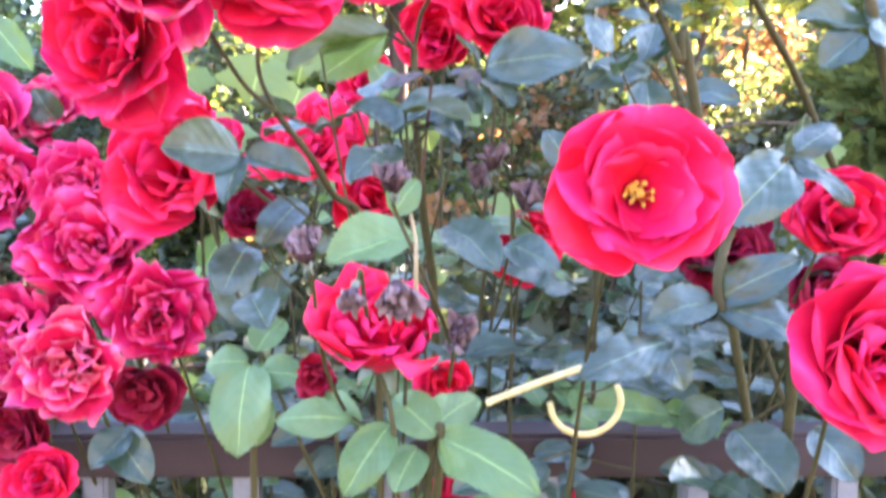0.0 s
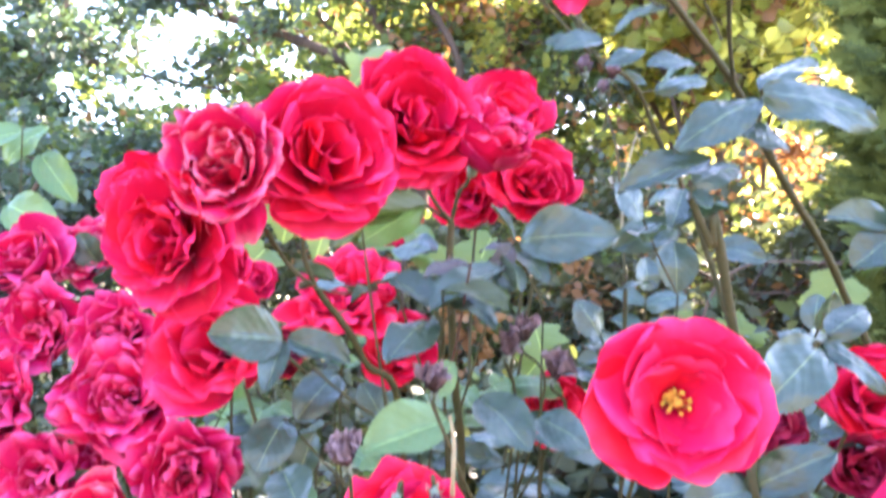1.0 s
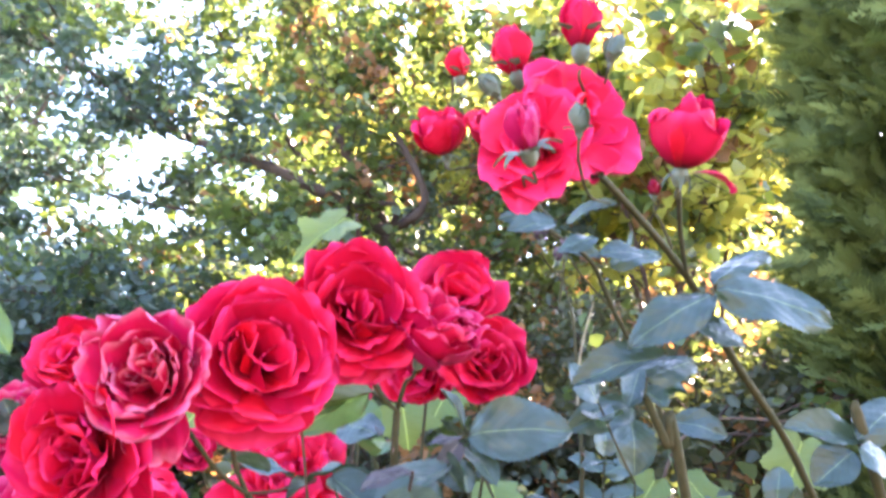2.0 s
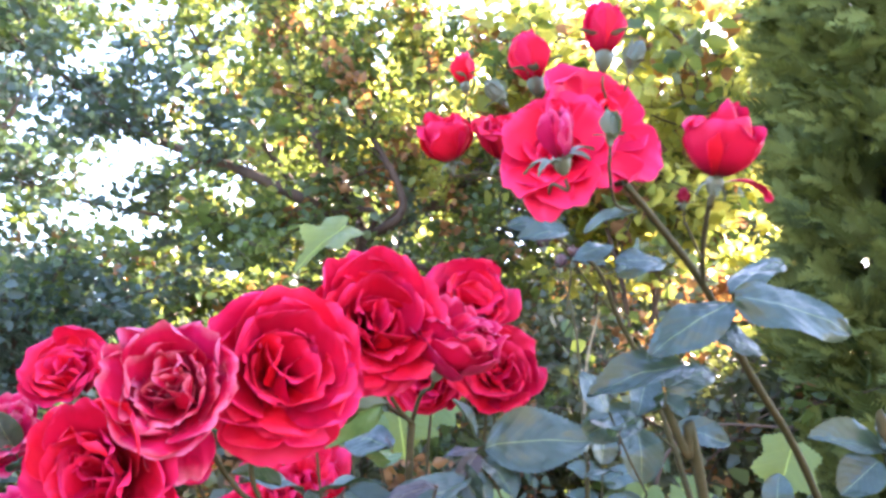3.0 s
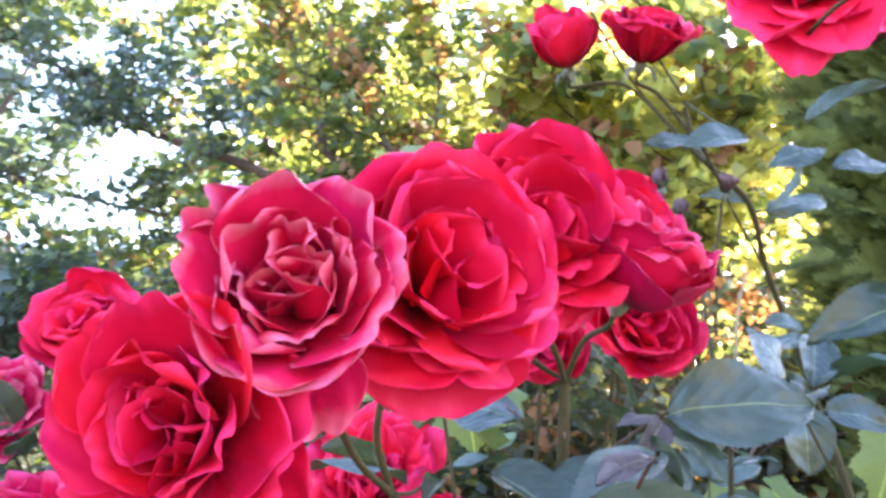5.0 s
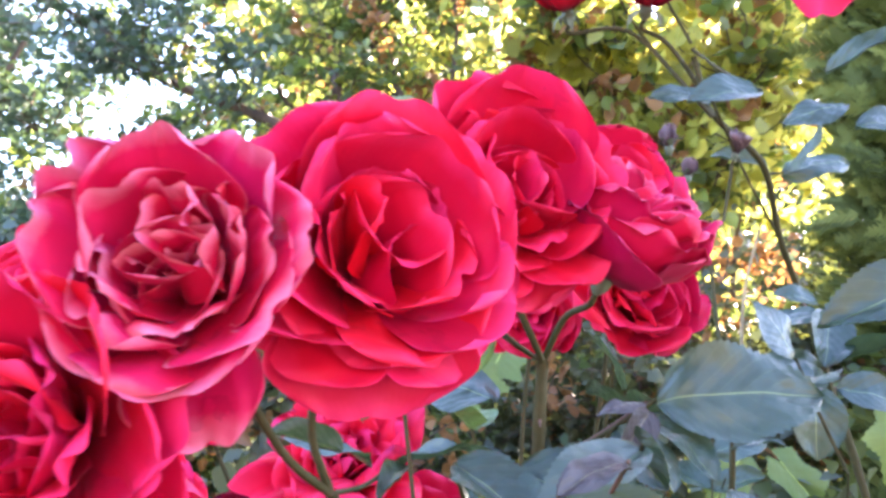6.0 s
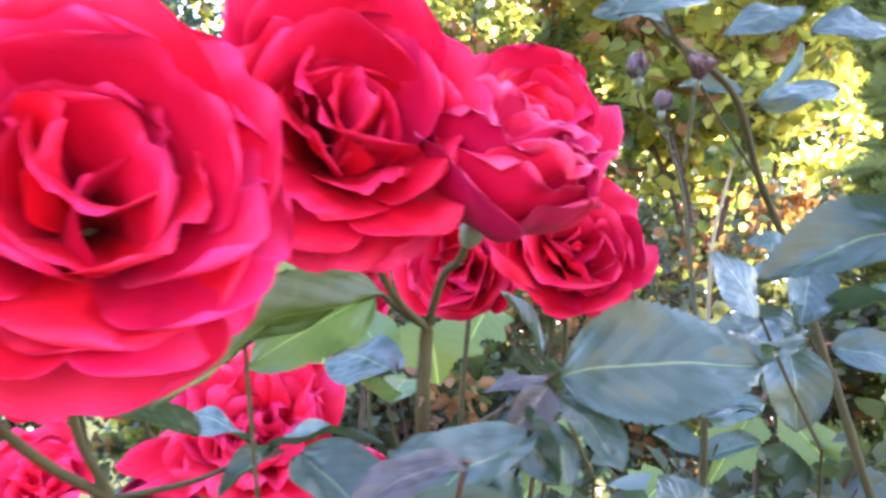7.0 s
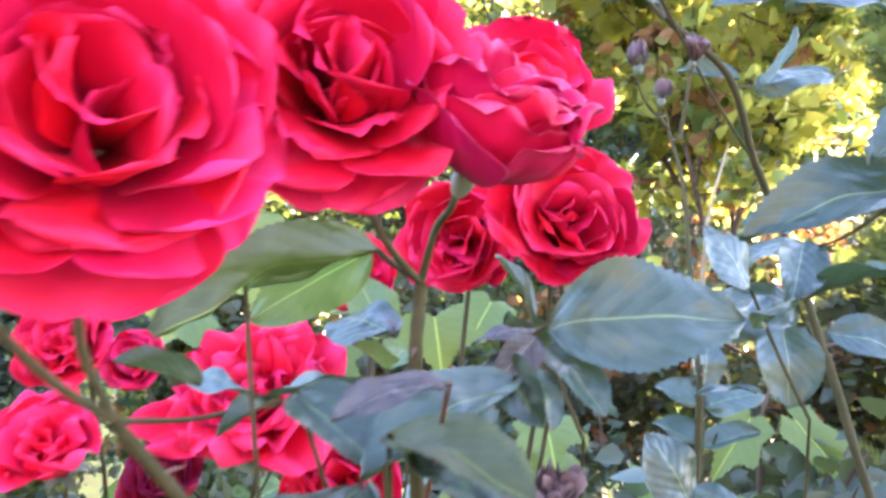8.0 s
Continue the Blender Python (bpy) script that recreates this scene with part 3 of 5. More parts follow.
def tree(label, x, y, height, stems, twigs, leaves, size, mats, seed, spread=0.9, low=0.15, trunk_r=0.022, length=0.4, category="tree", name="tree"):
    """Several stems from one foot, twigs and leaves all along them."""
    ob = empty(name, (x, y, 0))
    fo = Foliage(seed)
    rng = fo.rng
    for k in range(stems):
        a = 2 * math.pi * (k + rng.random() * 0.7) / stems
        out = spread * rng.uniform(0.3, 1.0)
        top = Vector((x + math.cos(a) * out, y + 0.8 * math.sin(a) * out, height * rng.uniform(0.8, 1.0)))
        foot = Vector((x + 0.05 * math.cos(a), y + 0.05 * math.sin(a), 0))
        pts = [foot]
        for s in (0.25, 0.5, 0.75):
            pts.append(foot.lerp(top, s) + Vector((rng.uniform(-0.12, 0.12), rng.uniform(-0.1, 0.1), 0.06 * height * math.sin(3.14 * s))) - Vector((math.cos(a), math.sin(a), 0)) * 0.15 * out * math.sin(3.14 * s))
        pts.append(top)
        fo.limb(pts, trunk_r * rng.uniform(0.7, 1.0), 0.004, ob, twigs, length, leaves, mats, low)
    fo.finish(ob, size)
    return tagged(ob, label, category)


def thuja(label, x, y, height, radius, clumps, seed):
    """A dense column: tufts of flat, fanned scale-leaf sprays that stand out from a trunk, with dark gaps between the
    tufts, where a dark shell gives painted shade.
    """
    nr = np.random.RandomState(seed)
    ob = empty("thuja_tree", (x, y, 0))
    tube("trunk", [(x, y, 0), (x + 0.02, y, height * 0.5), (x, y, height * 0.97)], 0.07, 0.01, BARK, ob)

    def girth(z):
        return radius * min(1.0, 1.5 * max(0.0, 1 - z / height) ** 0.7 + 0.05)

    verts, faces = [], []
    for _ in range(clumps):
        z = nr.uniform(0.5, 3.3) if nr.rand() < 0.87 else height * nr.rand() ** 0.9
        a = nr.uniform(2.2, 5.5) if nr.rand() < 0.74 else nr.uniform(0, 6.283)
        out = np.array([math.cos(a), math.sin(a), 0.0])
        across = np.array([-math.sin(a), math.cos(a), 0.0])
        # each tuft rises outwards from the depth of the tree, its sprays lie over one another
        way = out * nr.uniform(0.45, 0.9) + across * nr.uniform(-0.45, 0.45) + np.array([0, 0, nr.uniform(0.15, 0.9)])
        way /= np.linalg.norm(way)
        root = np.array([x, y, z]) + out * girth(z) * nr.uniform(0.70, 0.95)
        reach = nr.uniform(0.10, 0.22)
        flat = np.cross(way, out * 0.4 + nr.normal(size=3) * 0.5)
        flat /= np.linalg.norm(flat)
        for _ in range(9):
            d = way + flat * nr.uniform(-0.75, 0.75) + nr.normal(size=3) * 0.22
            d /= np.linalg.norm(d)
            p = root + way * reach * nr.uniform(0.0, 0.75) + nr.normal(size=3) * 0.012
            s = flat - flat.dot(d) * d + nr.normal(size=3) * 0.15
            s -= s.dot(d) * d
            s /= np.linalg.norm(s)
            nrm = np.cross(d, s)
            size = nr.uniform(0.06, 0.115)
            ribs = 8
            n = len(verts)
            spine = [p + d * size * (k / ribs) - np.array([0, 0, 0.12 * size * (k / ribs) ** 2]) for k in range(ribs + 1)]
            verts += spine
            for k in range(ribs):
                for sgn in (-1, 1):
                    ln = size * (0.46 - 0.035 * k) * nr.uniform(0.7, 1.15)
                    e = d * 0.80 + s * sgn * 0.60 + nrm * nr.uniform(-0.18, 0.18)
                    w = d * size * 0.045
                    m = len(verts)
                    verts += [spine[k] + e * ln * 0.55 - w, spine[k] + e * ln, spine[k] + e * ln * 0.55 + w]
                    faces.append((n + k, m, m + 1, m + 2, n + k + 1))
    # added dark shell: stands in for shade between the tufts and stops light
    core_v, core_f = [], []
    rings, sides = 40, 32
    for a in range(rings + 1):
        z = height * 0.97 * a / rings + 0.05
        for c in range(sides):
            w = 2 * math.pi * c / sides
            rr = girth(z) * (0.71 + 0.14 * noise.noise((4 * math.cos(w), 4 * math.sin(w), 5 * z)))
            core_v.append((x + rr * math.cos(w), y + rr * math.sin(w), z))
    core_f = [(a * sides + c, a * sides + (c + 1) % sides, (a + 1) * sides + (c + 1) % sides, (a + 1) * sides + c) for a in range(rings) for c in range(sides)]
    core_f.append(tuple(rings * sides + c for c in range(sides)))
    place_under("inner_foliage", mesh_data("inner_foliage", core_v, core_f, CORE_SHADE), ob, Matrix(), "dark shell for the brown-green inside of the thuja, shade painted in")
    place_under("foliage", mesh_data("foliage", verts, faces, THUJA, None, False), ob, Matrix())
    return tagged(ob, label, "thuja tree")


# ---- ground, fence ----
def ground():
    bm = bmesh.new()
    bmesh.ops.create_grid(bm, x_segments=80, y_segments=80, size=60.0)
    for v in bm.verts:
        v.co.z = 0.03 * noise.noise(v.co * 0.7)
    for f in bm.faces:
        f.smooth = True
    me = bpy.data.meshes.new("ground")
    bm.to_mesh(me)
    bm.free()
    me.materials.append(SOIL)
    tagged(new("ground", me), "dark garden soil with patchy grass", "ground", kind="structure")


ground()


def box_bm(x0, x1, y0, y1, z0, z1, bevel):
    bm = bmesh.new()
    bmesh.ops.create_cube(bm, size=1.0)
    for v in bm.verts:
        v.co = ((x0 + x1) / 2 + v.co.x * (x1 - x0), (y0 + y1) / 2 + v.co.y * (y1 - y0), (z0 + z1) / 2 + v.co.z * (z1 - z0))
    bmesh.ops.bevel(bm, geom=bm.edges[:], offset=bevel, segments=2, affect="EDGES")
    return bm


# unseen wall added behind the camera to hold off low light from the south
def shade_wall():
    bm = box_bm(-9.0, 9.0, -3.5, -3.2, -0.1, 3.2, 0.02)
    me = bpy.data.meshes.new("wall_south")
    bm.to_mesh(me)
    bm.free()
    me.materials.append(SHADE_WALL_GREY)
    tagged(new("wall_south", me), "unseen wall added to block low light from behind", "wall", kind="structure")


shade_wall()


def fence():
    ob = tagged(empty("fence", (0, 0.62, 0)), "low garden fence with a purple-brown wooden rail and grey bars", "fence")
    part("rail", box_bm(-1.6, 1.6, 0.600, 0.640, 1.040, 1.074, 0.004), RAIL, ob, "purple-brown stained wooden top rail")
    part("rail", box_bm(-1.6, 1.6, 0.606, 0.636, 0.24, 0.28, 0.004), RAIL, ob)
    for k in range(-12, 13):
        x = -0.152 + 0.1165 * k
        part("bar", box_bm(x - 0.010, x + 0.010, 0.610, 0.630, 0.06, 1.042, 0.003), PICKET, ob)
    for x in (-1.58, 1.58):
        part("post", box_bm(x - 0.03, x + 0.03, 0.642, 0.70, -0.05, 1.16, 0.005), RAIL, ob)


fence()

# ---- trees behind ----
GREENS = ((CROWN_GREEN, 0.76), (CROWN_SUNLIT, 0.19), (CROWN_RUST, 0.05))
SHADE = ((CROWN_SHADED, 0.85), (CROWN_GREEN, 0.15))
SUNLIT = ((CROWN_SUNLIT, 0.78), (CROWN_GREEN, 0.16), (CROWN_RUST, 0.06))
MIXED = ((CROWN_GREEN, 0.60), (CROWN_SHADED, 0.28), (CROWN_RUST, 0.06), (CROWN_SUNLIT, 0.06))
UNDER = ((CROWN_DARKENED, 0.76), (CROWN_RUST, 0.10), (CROWN_GREEN, 0.14))
DEEP = ((CROWN_DARKENED, 0.7), (CROWN_SHADED, 0.3))
fork = (-0.162, 3.200, 2.020)
limbed_tree("spreading garden tree with a dark forked limb and green leaves", [(-0.02, 3.25, 0), (-0.06, 3.22, 0.8), (-0.16, 3.2, 1.4), fork], 0.05, (
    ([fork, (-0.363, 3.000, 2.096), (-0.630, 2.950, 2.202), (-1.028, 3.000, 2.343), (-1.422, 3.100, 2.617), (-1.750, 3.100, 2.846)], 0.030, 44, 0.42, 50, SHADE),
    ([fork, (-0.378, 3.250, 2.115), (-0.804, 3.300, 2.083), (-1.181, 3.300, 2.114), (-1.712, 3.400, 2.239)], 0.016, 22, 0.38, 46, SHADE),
    ([fork, (-0.276, 3.050, 2.208), (-0.376, 3.050, 2.388), (-0.375, 3.250, 2.788), (-0.462, 3.300, 3.293)], 0.024, 40, 0.40, 46, GREENS),
    ([fork, (-0.503, 3.400, 2.297), (-0.751, 3.400, 2.622), (-1.010, 3.400, 2.986), (-1.177, 3.400, 3.369)], 0.018, 34, 0.40, 46, GREENS),
    ([fork, (-0.019, 3.100, 2.137), (-0.181, 3.100, 2.451), (-0.434, 3.300, 2.873), (-0.663, 3.300, 3.281)], 0.020, 34, 0.38, 46, GREENS),
    ([fork, (-0.141, 3.100, 2.113), (-0.433, 3.000, 2.030), (-0.678, 2.900, 1.911)], 0.014, 26, 0.34, 46, GREENS),
    ([fork, (-0.010, 3.200, 2.192), (0.069, 3.200, 2.537), (0.046, 3.200, 2.839), (-0.077, 3.200, 3.147)], 0.010, 18, 0.26, 36, GREENS),
    ([fork, (-0.006, 3.300, 2.121), (0.226, 3.300, 2.304), (0.389, 3.300, 2.513)], 0.014, 34, 0.38, 52, GREENS),
    ([fork, (-0.044, 3.200, 1.932), (0.230, 3.200, 1.922), (0.547, 3.200, 2.053)], 0.014, 26, 0.36, 44, MIXED),
    ([fork, (-0.266, 3.200, 1.853), (-0.617, 3.200, 1.747), (-1.011, 3.200, 1.684)], 0.014, 26, 0.36, 44, MIXED),
), 0.043, 11)
tree("airy tree, leaves tinted blue-green for shade", -2.3, 3.9, 4.4, 4, 40, 46, 0.052, SHADE, 12, 0.8, 0.2, 0.028)
tree("bushy tree, leaves tinted gold for backlight", 1.02, 3.25, 3.3, 7, 44, 20, 0.074, SUNLIT, 13, 0.8, 0.58)
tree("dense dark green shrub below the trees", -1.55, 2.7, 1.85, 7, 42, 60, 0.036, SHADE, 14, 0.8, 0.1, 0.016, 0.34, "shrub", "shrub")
tree("undergrowth shrub with green and rusty leaves", -0.1, 2.5, 1.38, 7, 36, 54, 0.040, UNDER, 15, 0.85, 0.05, 0.014, 0.34, "shrub", "shrub")
tree("low shrub with rusty and green leaves", 0.85, 2.6, 1.60, 7, 40, 50, 0.040, UNDER, 16, 0.75, 0.05, 0.014, 0.34, "shrub", "shrub")
tree("leafy hedge shrub beyond the trees", -1.3, 4.7, 2.3, 7, 40, 56, 0.055, MIXED, 31, 1.0, 0.05, 0.016, 0.5, "shrub", "shrub")
tree("leafy hedge shrub beyond the trees", 0.35, 4.7, 2.3, 7, 40, 56, 0.055, UNDER, 32, 1.0, 0.05, 0.016, 0.5, "shrub", "shrub")
tree("leafy hedge shrub beyond the trees", 1.9, 4.8, 2.3, 7, 40, 56, 0.055, UNDER, 33, 1.0, 0.05, 0.016, 0.5, "shrub", "shrub")
tree("far tree, leaves tinted blue-green for haze and shade", -4.2, 6.6, 5.0, 5, 34, 44, 0.08, SHADE, 17, 1.2, 0.1, 0.04, 0.7)
tree("far leafy tree behind the others", -0.4, 6.9, 4.6, 9, 56, 66, 0.095, GREENS, 19, 1.5, 0.1, 0.04, 0.7)
tree("far leafy tree in evening sun", 2.9, 7.8, 4.3, 7, 46, 60, 0.09, MIXED, 20, 1.5, 0.1, 0.04, 0.7)
tree("far leafy tree in evening sun", 1.9, 6.9, 4.4, 7, 44, 26, 0.095, SUNLIT, 18, 1.5, 0.1, 0.04, 0.7)
tree("low dark shrub close behind the fence", 0.32, 1.12, 1.10, 7, 34, 44, 0.034, DEEP, 43, 0.30, 0.1, 0.010, 0.22, "shrub", "shrub")
tree("low dark shrub close behind the fence", -0.10, 1.14, 1.08, 7, 34, 44, 0.034, DEEP, 44, 0.30, 0.1, 0.010, 0.22, "shrub", "shrub")
tree("low dark shrub behind the fence", 0.30, 1.55, 1.02, 7, 30, 44, 0.034, DEEP, 41, 0.42, 0.1, 0.010, 0.24, "shrub", "shrub")
tree("low dark shrub behind the fence", -0.35, 1.55, 0.98, 7, 30, 44, 0.034, DEEP, 42, 0.42, 0.1, 0.010, 0.24, "shrub", "shrub")
thuja("dense dark green thuja with flat scaly sprays", 1.53, 1.80, 5.0, 0.56, 2350, 21)
dry = empty("bare_twig", (-1.25, 2.0, 0.0))
tube("stem", [(-1.25, 2.0, 0.0), (-1.22, 2.0, 0.9), (-1.208, 2.000, 2.073), (-1.055, 2.000, 2.012), (-0.987, 2.000, 1.989)], 0.004, 0.001, BARK, dry)
tube("side_twig", [(-1.177, 2.000, 2.059), (-1.064, 2.000, 2.073), (-0.936, 2.000, 2.087)], 0.0018, 0.0008, BARK, dry)
tube("side_twig", [(-1.102, 2.000, 2.040), (-1.053, 2.000, 2.096), (-1.030, 2.000, 2.144)], 0.0018, 0.0008, BARK, dry)
tagged(dry, "bare pale dry twig without leaves", "twig")

# ---- the arching cluster of roses ----
FORK = (-0.016, 0.476, 1.340)
main = cane("green forked cane that carries the arching roses", [(-0.02, 0.64, 0.0), (-0.03, 0.62, 0.7), (-0.005, 0.56, 1.12), (-0.012, 0.50, 1.25), (-0.016, 0.478, 1.31), FORK], 0.0036, 0.0022, prickles=6, seed=1)
left_fork = (-0.085, 0.416, 1.298)
second = cane("slender green cane below the faded rose", [(-0.05, 0.60, 0.0), (-0.045, 0.56, 0.7), (-0.040, 0.49, 1.18), (-0.062, 0.44, 1.26), left_fork], 0.0030, 0.0017, prickles=4, seed=2)

OPEN_LEFT = ((0, 2, 0.78, 0.90, 10), (120, 2, 0.82, 0.9, 6), (235, 8, 0.76, 0.9, 25), (80, 12, 1.08, 1.4, 6), (150, 14, 1.02, 1.2, 12), (215, 22, 0.90, 1.1, 30), (280, 28, 0.90, 1.1, 40), (330, 22, 1.12, 1.1, 30), (20, 18, 1.10, 1.3, 18),
             (60, 34, 1.35, 1.6, 5), (100, 32, 1.32, 1.5, 5), (140, 36, 1.26, 1.4, 8), (182, 44, 1.15, 1.4, 12), (222, 52, 1.05, 1.4, 22), (262, 68, 1.08, 1.4, 28), (342, 54, 1.18, 1.6, 30), (12, 60, 1.2, 1.7, 18), (320, 112, 1.15, 1.7, -4), (288, 114, 1.12, 1.6, -4))
rose("rose", "bright red open rose with folded outer petals", (-0.139, 0.335, 1.318), 0.0560, (-0.30, -0.9, 0.10), mat=RED, seed=101, detail=2, stem=((-0.140, 0.420, 1.295), (-0.070, 0.45, 1.23)), shape=OPEN_LEFT, heart=5)
CRUMPLED = ((140, 0, 1.22, 1.4, 0, 50), (36, -10, 1.15, 0.9, 0, 48), (26, -2, 1.22, 1.0, 4, 52), (16, 6, 1.28, 1.1, 8, 56), (4, 12, 1.3, 1.1, 12, 58), (75, -4, 1.2, 0.8, 2, 48), (205, 2, 0.98, 1.0, 26, 48), (220, 10, 1.05, 1.2, 34, 54), (232, 18, 1.12, 1.3, 40, 58), (285, 12, 0.95, 1.3, 55, 52),
            (185, 28, 1.35, 1.6, 8, 64), (142, 22, 1.45, 1.6, 4, 60), (98, 20, 1.42, 1.6, 4, 58), (52, 22, 1.42, 1.4, 6, 58), (10, 26, 1.42, 1.6, 42, 60), (330, 32, 1.3, 1.7, 50, 64), (285, 36, 1.2, 1.9, 56, 66), (240, 36, 1.2, 1.9, 50, 66), (290, 110, 1.25, 1.3, 10, 66))
rose("rose", "fading rose with crumpled purple-pink petals and pale rims", (-0.113, 0.335, 1.351), 0.0490, (-0.02, -0.92, 0.26), mat=FADED, seed=102, detail=2, stem=((-0.098, 0.400, 1.311), left_fork), shape=CRUMPLED, heart=7, crumple=1.0)
FULL_BLOOM = ((160, 8, 0.80, 0.9, 10), (30, 10, 0.86, 1.1, 12), (95, 2, 0.92, 1.3, 6), (262, 34, 0.66, 1.2, 52), (212, 26, 0.90, 1.2, 34), (325, 24, 0.92, 1.3, 30), (62, 14, 1.16, 1.8, 10), (122, 14, 1.18, 1.8, 10),
              (186, 38, 1.10, 1.6, 22), (355, 36, 1.12, 1.7, 20), (246, 60, 0.90, 1.7, 62), (300, 62, 0.92, 1.7, 56), (88, 26, 1.30, 1.9, 8), (40, 38, 1.26, 1.8, 14), (142, 40, 1.26, 1.8, 14), (332, 62, 1.12, 1.7, 28), (206, 64, 1.12, 1.7, 24),
              (272, 116, 0.98, 1.8, 0), (318, 108, 0.98, 1.6, 0), (228, 110, 0.98, 1.6, 0))
rose("rose", "large bright red rose in full bloom", (-0.0735, 0.362, 1.364), 0.0660, (0.34, -0.86, 0.38), mat=RED, seed=103, detail=2, stem=((-0.091, 0.405, 1.319), left_fork), shape=FULL_BLOOM, heart=4)
HOODED = ((200, 2, 0.80, 0.9, 10), (332, 4, 0.80, 0.8, 8), (92, -4, 0.80, 0.9, 4), (100, 10, 1.16, 1.6, 10), (45, 18, 1.12, 1.5, 16), (160, 22, 1.14, 1.4, 22), (290, 28, 0.86, 0.9, 66), (246, 36, 0.94, 1.3, 46), (0, 32, 1.08, 1.4, 24),
          (80, 32, 1.40, 1.8, 10), (126, 34, 1.40, 1.7, 10), (186, 52, 1.18, 1.5, 15), (20, 44, 1.22, 1.6, 28), (326, 64, 1.12, 1.5, 36), (270, 100, 0.92, 1.6, 4), (230, 94, 0.98, 1.6, 4), (300, 106, 0.88, 1.4, 0))
rose("rose", "bright red rose with upright ruffled petals", (-0.037, 0.414, 1.389), 0.0670, (0.20, -0.92, 0.30), mat=RED, seed=104, detail=2, stem=((-0.026, 0.450, 1.350), FORK), shape=HOODED, heart=5)
FOLDED = ((20, -4, 1.1, 1.0, 20, 34), (140, -6, 1.1, 1.0, 15, 34), (260, 0, 1.05, 1.0, 50, 34), (80, 0, 1.35, 1.1, 20, 40), (225, 8, 1.25, 1.6, 100, 58), (290, 10, 1.25, 1.7, 115, 58), (345, 12, 1.3, 1.6, 110, 58), (60, 10, 1.3, 1.5, 60, 56), (130, 10, 1.3, 1.5, 50, 56),
          (255, 12, 1.15, 1.9, 35, 80), (320, 14, 1.12, 1.9, 45, 82), (20, 18, 1.2, 1.7, 60, 82), (195, 14, 1.15, 1.8, 35, 80))
rose("rose", "fading purple-pink rose seen from its side", (0.006, 0.424, 1.391), 0.0580, (0.34, -0.42, 0.80), "goblet", RASPBERRY, 105, detail=2, stem=((-0.012, 0.460, 1.355), FORK), shape=FOLDED, heart=6, crumple=1.4, sepals=False)
rose("rose", "red rose with layered petals", (0.038, 0.545, 1.373), 0.0658, (0.22, -0.95, 0.22), "full", RED, 133, 0, detail=2, stem=((0.05, 0.63, 1.33), (0.03, 0.66, 1.15)))
rose("rose", "red rose behind the fading one", (0.017, 0.500, 1.412), 0.0640, (0.3, -0.8, 0.4), "full", RED, 107, 0, stem=((0.04, 0.60, 1.36), (0.03, 0.64, 1.2)))
rose("rose", "drooping red rose half hidden below others", (-0.004, 0.585, 1.368), 0.0560, (-0.2, -0.8, -0.05), "full", RED, 108, 0, stem=((0.0, 0.62, 1.30), (0.0, 0.60, 1.2)))
rose("rose", "dark red rose behind its bright neighbour", (-0.247, 0.580, 1.362), 0.0640, (-0.1, -0.8, 0.5), "full", RED, 109, 0, stem=((-0.25, 0.62, 1.28), (-0.23, 0.64, 1.1)))
rose("rose", "small red rose with curled petals", (-0.068, 0.760, 1.362), 0.0600, (0.1, -0.9, 0.2), "loose", RED, 110, 0, stem=((-0.06, 0.80, 1.3), (-0.05, 0.8, 1.0)))
rose("rose", "pinkish red rose with many loose petals", (-0.091, 0.590, 1.291), 0.0860, (0.05, -0.80, 0.55), "rosette", PINK, 111, 0, stem=((-0.10, 0.63, 1.20), (-0.08, 0.60, 1.0)))
rose("rose", "pinkish red rose under the arch", (-0.131, 0.400, 1.264), 0.0755, (-0.1, -0.9, 0.3), "loose", PINK, 112, 30, stem=((-0.11, 0.46, 1.18), (-0.06, 0.54, 1.0)))
rose("rose", "dim red rose behind leaves", (-0.053, 0.620, 1.251), 0.0658, (0.0, -0.8, 0.4), "loose", RED, 113, 30, stem=((-0.02, 0.64, 1.18), (-0.02, 0.60, 1.0)))

rose("rose", "pink-red rose with loose lit petals", (-0.176, 0.573, 1.265), 0.0570, (0.0, -0.7, 0.6), "loose", PINK, 114, 30, stem=((-0.18, 0.62, 1.16), (-0.16, 0.64, 1.0)))
rose("rose", "red rose in the shade of the arch", (-0.190, 0.610, 1.309), 0.0520, (0.0, -0.9, 0.4), "full", RED, 115, 30, stem=((-0.18, 0.66, 1.20), (-0.17, 0.66, 1.0)))
rose("rose", "rose deep in the bush, petals darkened for shade", (-0.154, 0.660, 1.239), 0.0463, (0.0, -0.9, 0.4), "full", DIM_RED, 116, 30, stem=((-0.13, 0.70, 1.15), (-0.13, 0.70, 1.0)))
rose("rose", "red rose behind the leaf stalks", (-0.176, 0.660, 1.301), 0.0370, (0.1, -0.9, 0.4), "full", PINK, 117, 30, stem=((-0.15, 0.70, 1.20), (-0.15, 0.70, 1.0)))

